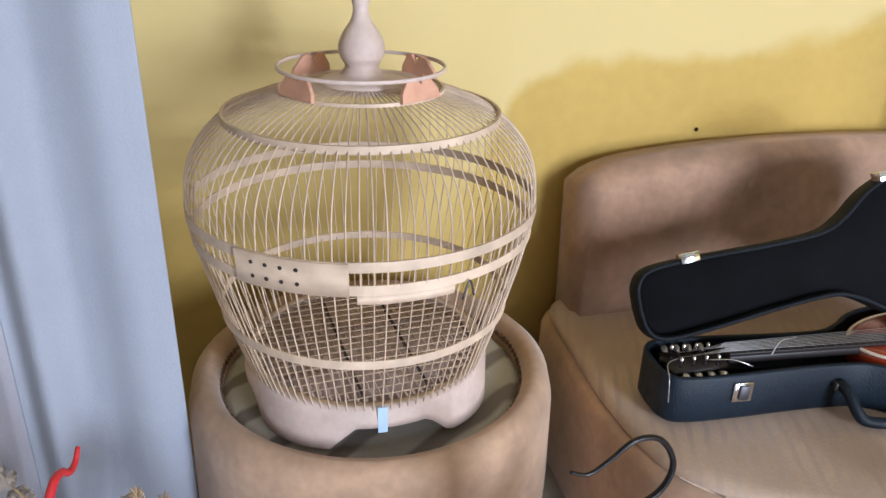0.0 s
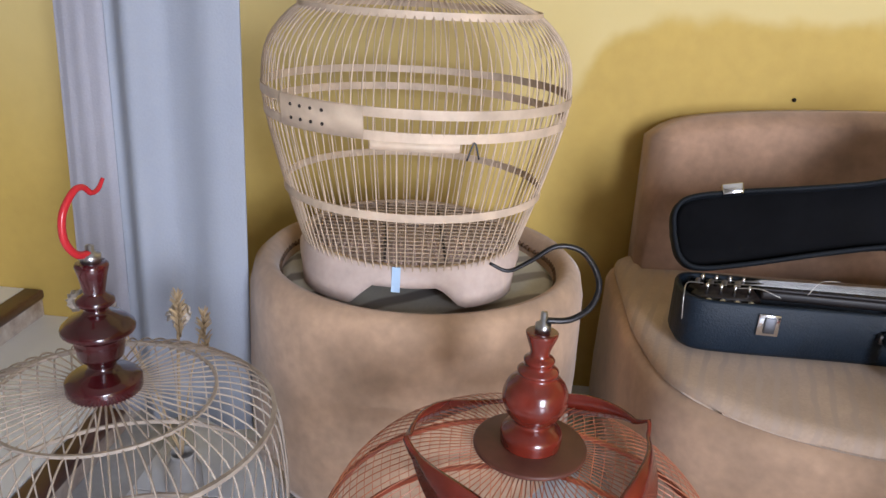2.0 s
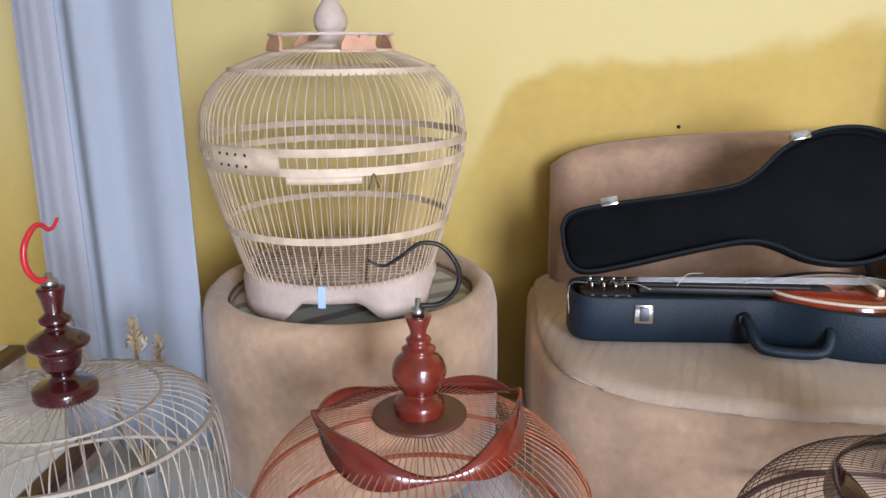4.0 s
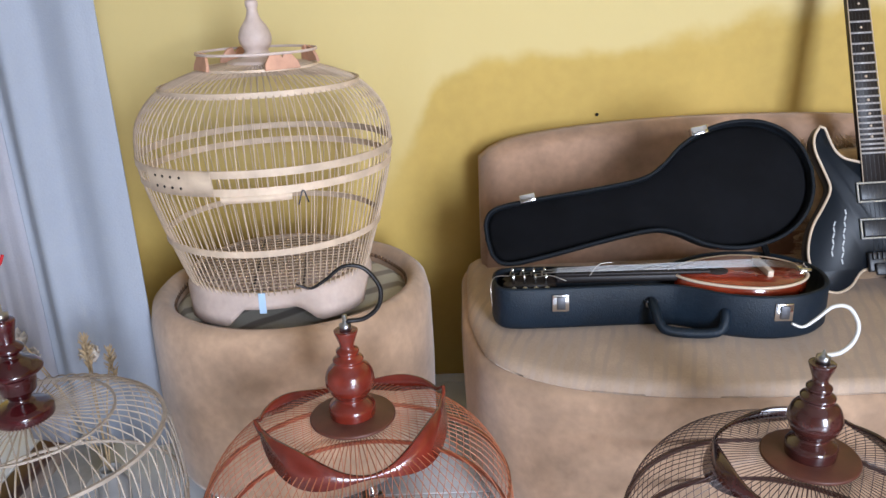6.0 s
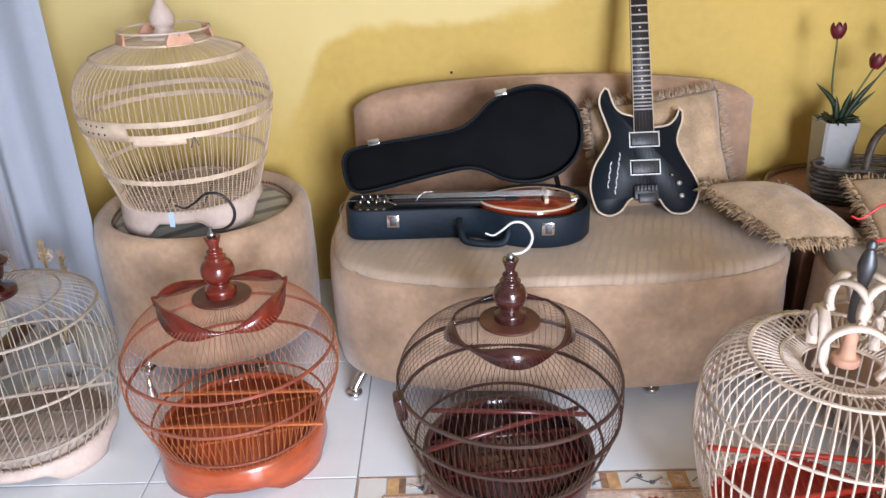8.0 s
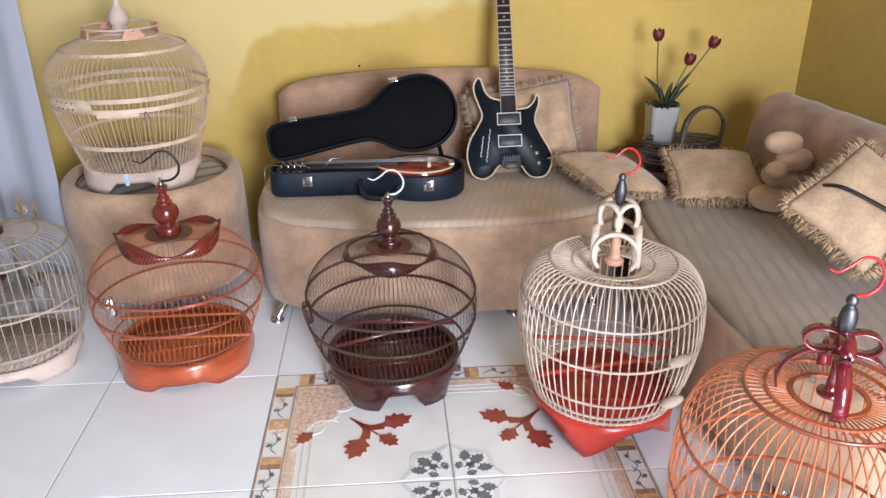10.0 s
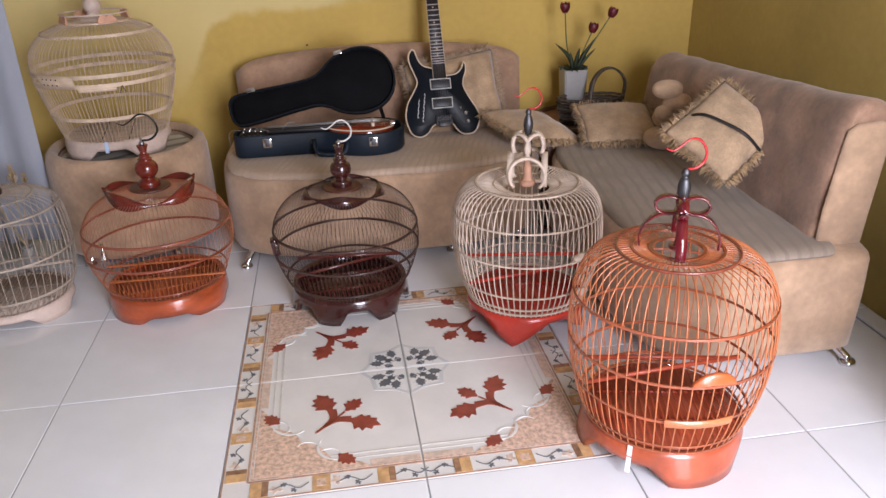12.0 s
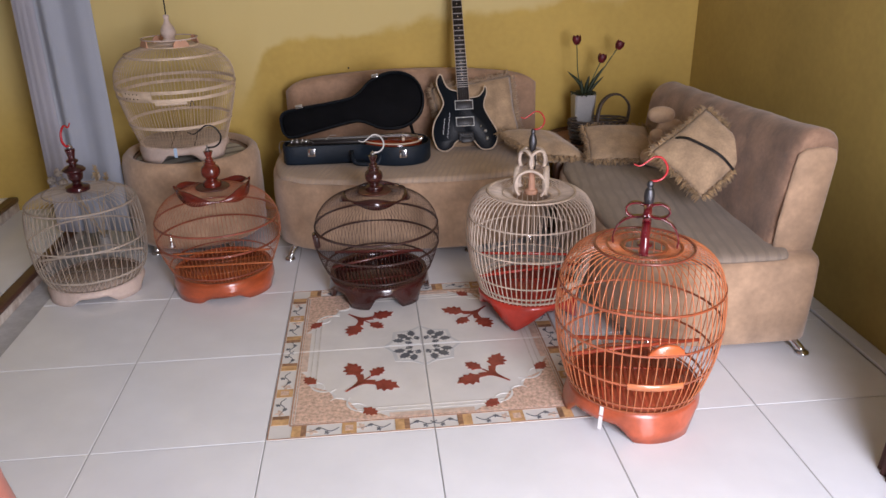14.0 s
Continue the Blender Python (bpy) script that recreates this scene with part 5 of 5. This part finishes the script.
bm.faces.new(rows[-1])
part("cloth", bm, BROWN, bt)
PINK = mat("salmon_pink_plastic", (0.62, 0.22, 0.16), 0.4, var=0.1, scale=6)
st = thing("plastic_stool", pose(-1.17, -0.95, 0), "salmon pink plastic stool on the floor", "stool")
part("seat", lathe(bmesh.new(), [(0, 0.43), (0.13, 0.432), (0.145, 0.425), (0.15, 0.405), (0.142, 0.40), (0, 0.415)], 40), PINK, st)
part("skirt", lathe(bmesh.new(), [(0.143, 0.404), (0.16, 0.22), (0.195, 0.0), (0.20, 0.0), (0.166, 0.22), (0.149, 0.404)], 40), PINK, st)

# ---- floor tiles ----
t = 0.4965
tile_me = shared("floor_tile", box(bmesh.new(), 0.00175, 0.00175 + t, 0.00175, 0.00175 + t, -0.0038, 0, 0.0012, 1), TILE)
cut_me = shared("floor_tile_cut", box(bmesh.new(), 0.00175, 0.00175 + t, 0.00175, 0.048, -0.0038, 0, 0.0012, 1), TILE)
PATT = mat("ivory_patterned_tile_glaze", (0.78, 0.76, 0.73), 0.16, var=0.08, scale=6)
patt_me = shared("patterned_tile", box(bmesh.new(), 0.00175, 0.00175 + t, 0.00175, 0.00175 + t, -0.0038, 0, 0.0012, 1), PATT)
for i in range(-7, 3):
    for j in range(-6, 3):
        if i < -3 and j > -2:
            continue
        inner = i in (-1, 0) and j in (-1, 0)
        ob = piece("patterned_tile" if inner else "tile", patt_me if inner else tile_me, floor, pose(0.5 * i, 0.5 * j, 0))
for i in range(-3, 3):
    piece("tile", cut_me, floor, pose(0.5 * i, 1.5, 0))

TERRA = mat("speckled_terracotta_glaze", (0.74, 0.52, 0.40), 0.2, var=0.36, scale=80, bump_scale=220)
DECO_RED = mat("dark_red_glaze", (0.30, 0.06, 0.04), 0.2, var=0.25, scale=20)
DECO_GREY = mat("slate_grey_glaze", (0.16, 0.17, 0.19), 0.2, var=0.25, scale=20)
DECO_PALE = mat("pale_grey_glaze", (0.64, 0.65, 0.65), 0.2, var=0.1)
DECO_GOLD = mat("ochre_glaze", (0.66, 0.40, 0.19), 0.2, var=0.25, scale=30)
DECO_BROWN = mat("brown_glaze", (0.36, 0.20, 0.12), 0.2, var=0.4, scale=40)
DECO_LINE = mat("rosy_brown_glaze", (0.50, 0.31, 0.22), 0.2, var=0.3, scale=40)
DECO_BLUSH = mat("blush_pink_glaze", (0.72, 0.56, 0.46), 0.2, var=0.25, scale=45)
DECO_CREAM = mat("cream_grey_glaze", (0.66, 0.63, 0.58), 0.2, var=0.1, scale=30)
DECO_WHITE = mat("white_relief_glaze", (0.78, 0.77, 0.74), 0.2, var=0.05)


def flat(bm, pts, z=0.0011, top=0.0016):
    lo = [bm.verts.new((x, y, 0.0002)) for x, y in pts]
    hi = [bm.verts.new((x, y, top)) for x, y in pts]
    bm.faces.new(hi)
    for i in range(len(pts)):
        bm.faces.new((lo[i - 1], lo[i], hi[i], hi[i - 1]))
    return bm


def leaf_shape(cx, cy, turn, size):
    """A lobed leaf of five points."""
    out = []
    for i in range(20):
        a = 2 * math.pi * i / 20
        r = size * (0.42 + 0.58 * abs(math.cos(2.5 * a)) ** 1.5) * (1.0 if math.cos(a) > -0.6 else 0.45)
        c, s = math.cos(a + turn), math.sin(a + turn)
        out.append((cx + r * c * 1.0, cy + r * s * 1.0))
    return out


def crescent(cx, cy, r, a0, a1, w):
    outer = [(cx + r * math.cos(a0 + (a1 - a0) * i / 10), cy + r * math.sin(a0 + (a1 - a0) * i / 10)) for i in range(11)]
    inner = []
    for i in range(1, 10):
        k = 1 - i / 10
        a = a0 + (a1 - a0) * k
        rr = r - w * math.sin(math.pi * k)
        inner.append((cx + rr * math.cos(a), cy + rr * math.sin(a)))
    return outer + inner


def quadrant():
    """One quarter of the patterned square, drawn in its corner of positive x and y; both halves mirror over the diagonal."""
    out = []

    def both(name, shapes, material, top=0.0016):
        for sw in (0, 1):
            for pts in shapes:
                bm = flat(bmesh.new(), [(y, x) for x, y in pts] if sw else pts, top=top)
                bmesh.ops.recalc_face_normals(bm, faces=bm.faces)
                out.append((name, shared(name, bm, material)))
    both("border_line", [[(0.002, 0.432), (0.434, 0.432), (0.434, 0.437), (0.002, 0.437)], [(0.002, 0.4935), (0.494, 0.4935), (0.494, 0.497), (0.002, 0.497)]], DECO_LINE)
    both("border_line", [[(0.002, 0.424), (0.426, 0.424), (0.426, 0.429), (0.002, 0.429)]], TERRA)
    for s, kind in ((0.095, 0), (0.255, 1), (0.405, 0)):
        both("border_block", [[(s - 0.022, 0.439), (s + 0.022, 0.439), (s + 0.022, 0.491), (s - 0.022, 0.491)]], DECO_GOLD)
        if kind:
            both("border_block", [[(s - 0.012, 0.452), (s + 0.012, 0.452), (s + 0.012, 0.478), (s - 0.012, 0.478)]], TERRA, 0.0021)
        else:
            both("border_block", [[(s - 0.022, 0.440), (s - 0.006, 0.440), (s - 0.006, 0.490), (s - 0.022, 0.490)]], DECO_BROWN, 0.0021)
    for s in (0.035, 0.175, 0.33):
        vine = smooth_line([(s - 0.045, 0.458), (s - 0.02, 0.474), (s + 0.01, 0.458), (s + 0.045, 0.472)], 5)
        both("vine", [[(x, y + 0.0014) for x, y in vine] + [(x, y - 0.0014) for x, y in reversed(vine)]], DECO_GREY)
        both("vine_leaf", [leaf_shape(s - 0.01, 0.479, 0.6, 0.010), leaf_shape(s + 0.018, 0.456, 2.2, 0.010)], DECO_GREY)
    edge = smooth_line([(0.4215, 0.135), (0.402, 0.165), (0.396, 0.215), (0.360, 0.240), (0.325, 0.262), (0.305, 0.305)], 5)
    mirror = [(y, x) for x, y in reversed(edge[:-1])]
    bm = flat(bmesh.new(), edge + mirror + [(0.135, 0.4215), (0.4215, 0.4215)], top=0.0013)
    out.append(("corner_panel", shared("corner_panel", bm, TERRA)))
    both("scroll", [crescent(0.335, 0.215, 0.052, -0.1, 2.3, 0.008), crescent(0.366, 0.232, 0.030, 2.2, 5.2, 0.006), crescent(0.330, 0.290, 0.030, 2.0, 5.4, 0.005)], DECO_WHITE, 0.002)
    both("side_strip", [[(0.004, 0.402), (0.132, 0.402), (0.132, 0.4225), (0.004, 0.4225)]], DECO_BLUSH, 0.0012)
    both("side_line", [[(0.004, 0.366), (0.250, 0.366), (0.250, 0.371), (0.004, 0.371)], [(0.004, 0.386), (0.205, 0.386), (0.205, 0.389), (0.004, 0.389)]], DECO_CREAM, 0.0012)
    both("border_flower", [leaf_shape(0.215, 0.462, 0.3, 0.019), leaf_shape(0.365, 0.468, 1.4, 0.019)], DECO_BLUSH, 0.0014)

    def fleur(x, y, deg, size):
        half = [(-0.80, 0.06), (-0.48, 0.32), (-0.24, 0.78), (-0.06, 0.56), (0.24, 0.80), (0.34, 0.50), (0.70, 0.56), (0.72, 0.26)]
        pts = half + [(1.08, 0.14)] + [(u, -v * 0.70) for u, v in reversed(half)]
        c, s = math.cos(radians(deg)), math.sin(radians(deg))
        return [(x + size * (u * c - v * s), y + size * (u * s + v * c)) for u, v in pts]

    def stalk(line, w):
        line = smooth_line(line, 5)
        m = len(line) - 1
        return [(x + w * (i / m) ** 0.7, y + 0.001) for i, (x, y) in enumerate(line)] + [(x - w * (i / m) ** 0.7 - 0.001, y) for i, (x, y) in reversed(list(enumerate(line)))]
    both("leaf_motif", [fleur(0.240, 0.142, 292, 0.050), fleur(0.384, 0.192, 312, 0.032)], DECO_RED, 0.0022)
    both("leaf_stem", [stalk([(0.272, 0.268), (0.244, 0.242), (0.222, 0.210), (0.226, 0.172)], 0.013), stalk([(0.242, 0.240), (0.228, 0.228), (0.208, 0.208), (0.190, 0.190)], 0.003)], DECO_RED, 0.0019)
    bm = flat(bmesh.new(), fleur(0.166, 0.166, 225, 0.036), top=0.0024)
    out.append(("leaf_motif", shared("leaf_motif", bm, DECO_RED)))
    star = [(0.004, 0.004), (0.138, 0.004), (0.110, 0.042), (0.102, 0.102)]
    bm = flat(bmesh.new(), star + [(0.042, 0.110), (0.004, 0.138)], top=0.0013)
    out.append(("star_panel", shared("star_panel", bm, DECO_PALE)))
    bm = flat(bmesh.new(), [(0.006, 0.006), (0.122, 0.006), (0.098, 0.039), (0.090, 0.090), (0.039, 0.098), (0.006, 0.122)], top=0.0017)
    out.append(("star_panel", shared("star_panel", bm, DECO_WHITE)))
    both("star_motif", [fleur(0.082, 0.034, 6, 0.024), fleur(0.050, 0.020, 200, 0.017), fleur(0.050, 0.044, 60, 0.014), crescent(0.052, 0.030, 0.012, 0.4, 3.6, 0.004)], DECO_GREY, 0.0023)
    both("star_scroll", [crescent(0.034, 0.012, 0.022, -0.2, 1.6, 0.005), crescent(0.096, 0.016, 0.012, 0.2, 4.0, 0.004)], DECO_PALE, 0.0023)
    bm = flat(bmesh.new(), fleur(0.066, 0.066, 45, 0.027), top=0.0023)
    out.append(("star_motif", shared("star_motif", bm, DECO_GREY)))
    return out


for name, me in quadrant():
    for k in range(4):
        piece(name, me, floor, pose(0, 0, 0, 0, 0, 90 * k))

# a fixing hole in the plaster above the sofa
nail = tagged(mesh_object("wall_nail", lift(lathe(bmesh.new(), [(0, 0), (0.004, 0), (0.0045, 0.003), (0.002, 0.006), (0, 0.006)], 10), pose(-0.241, 1.5495, 0.735, 90)), BLACK_METAL), "small dark nail head in the yellow wall", "nail")
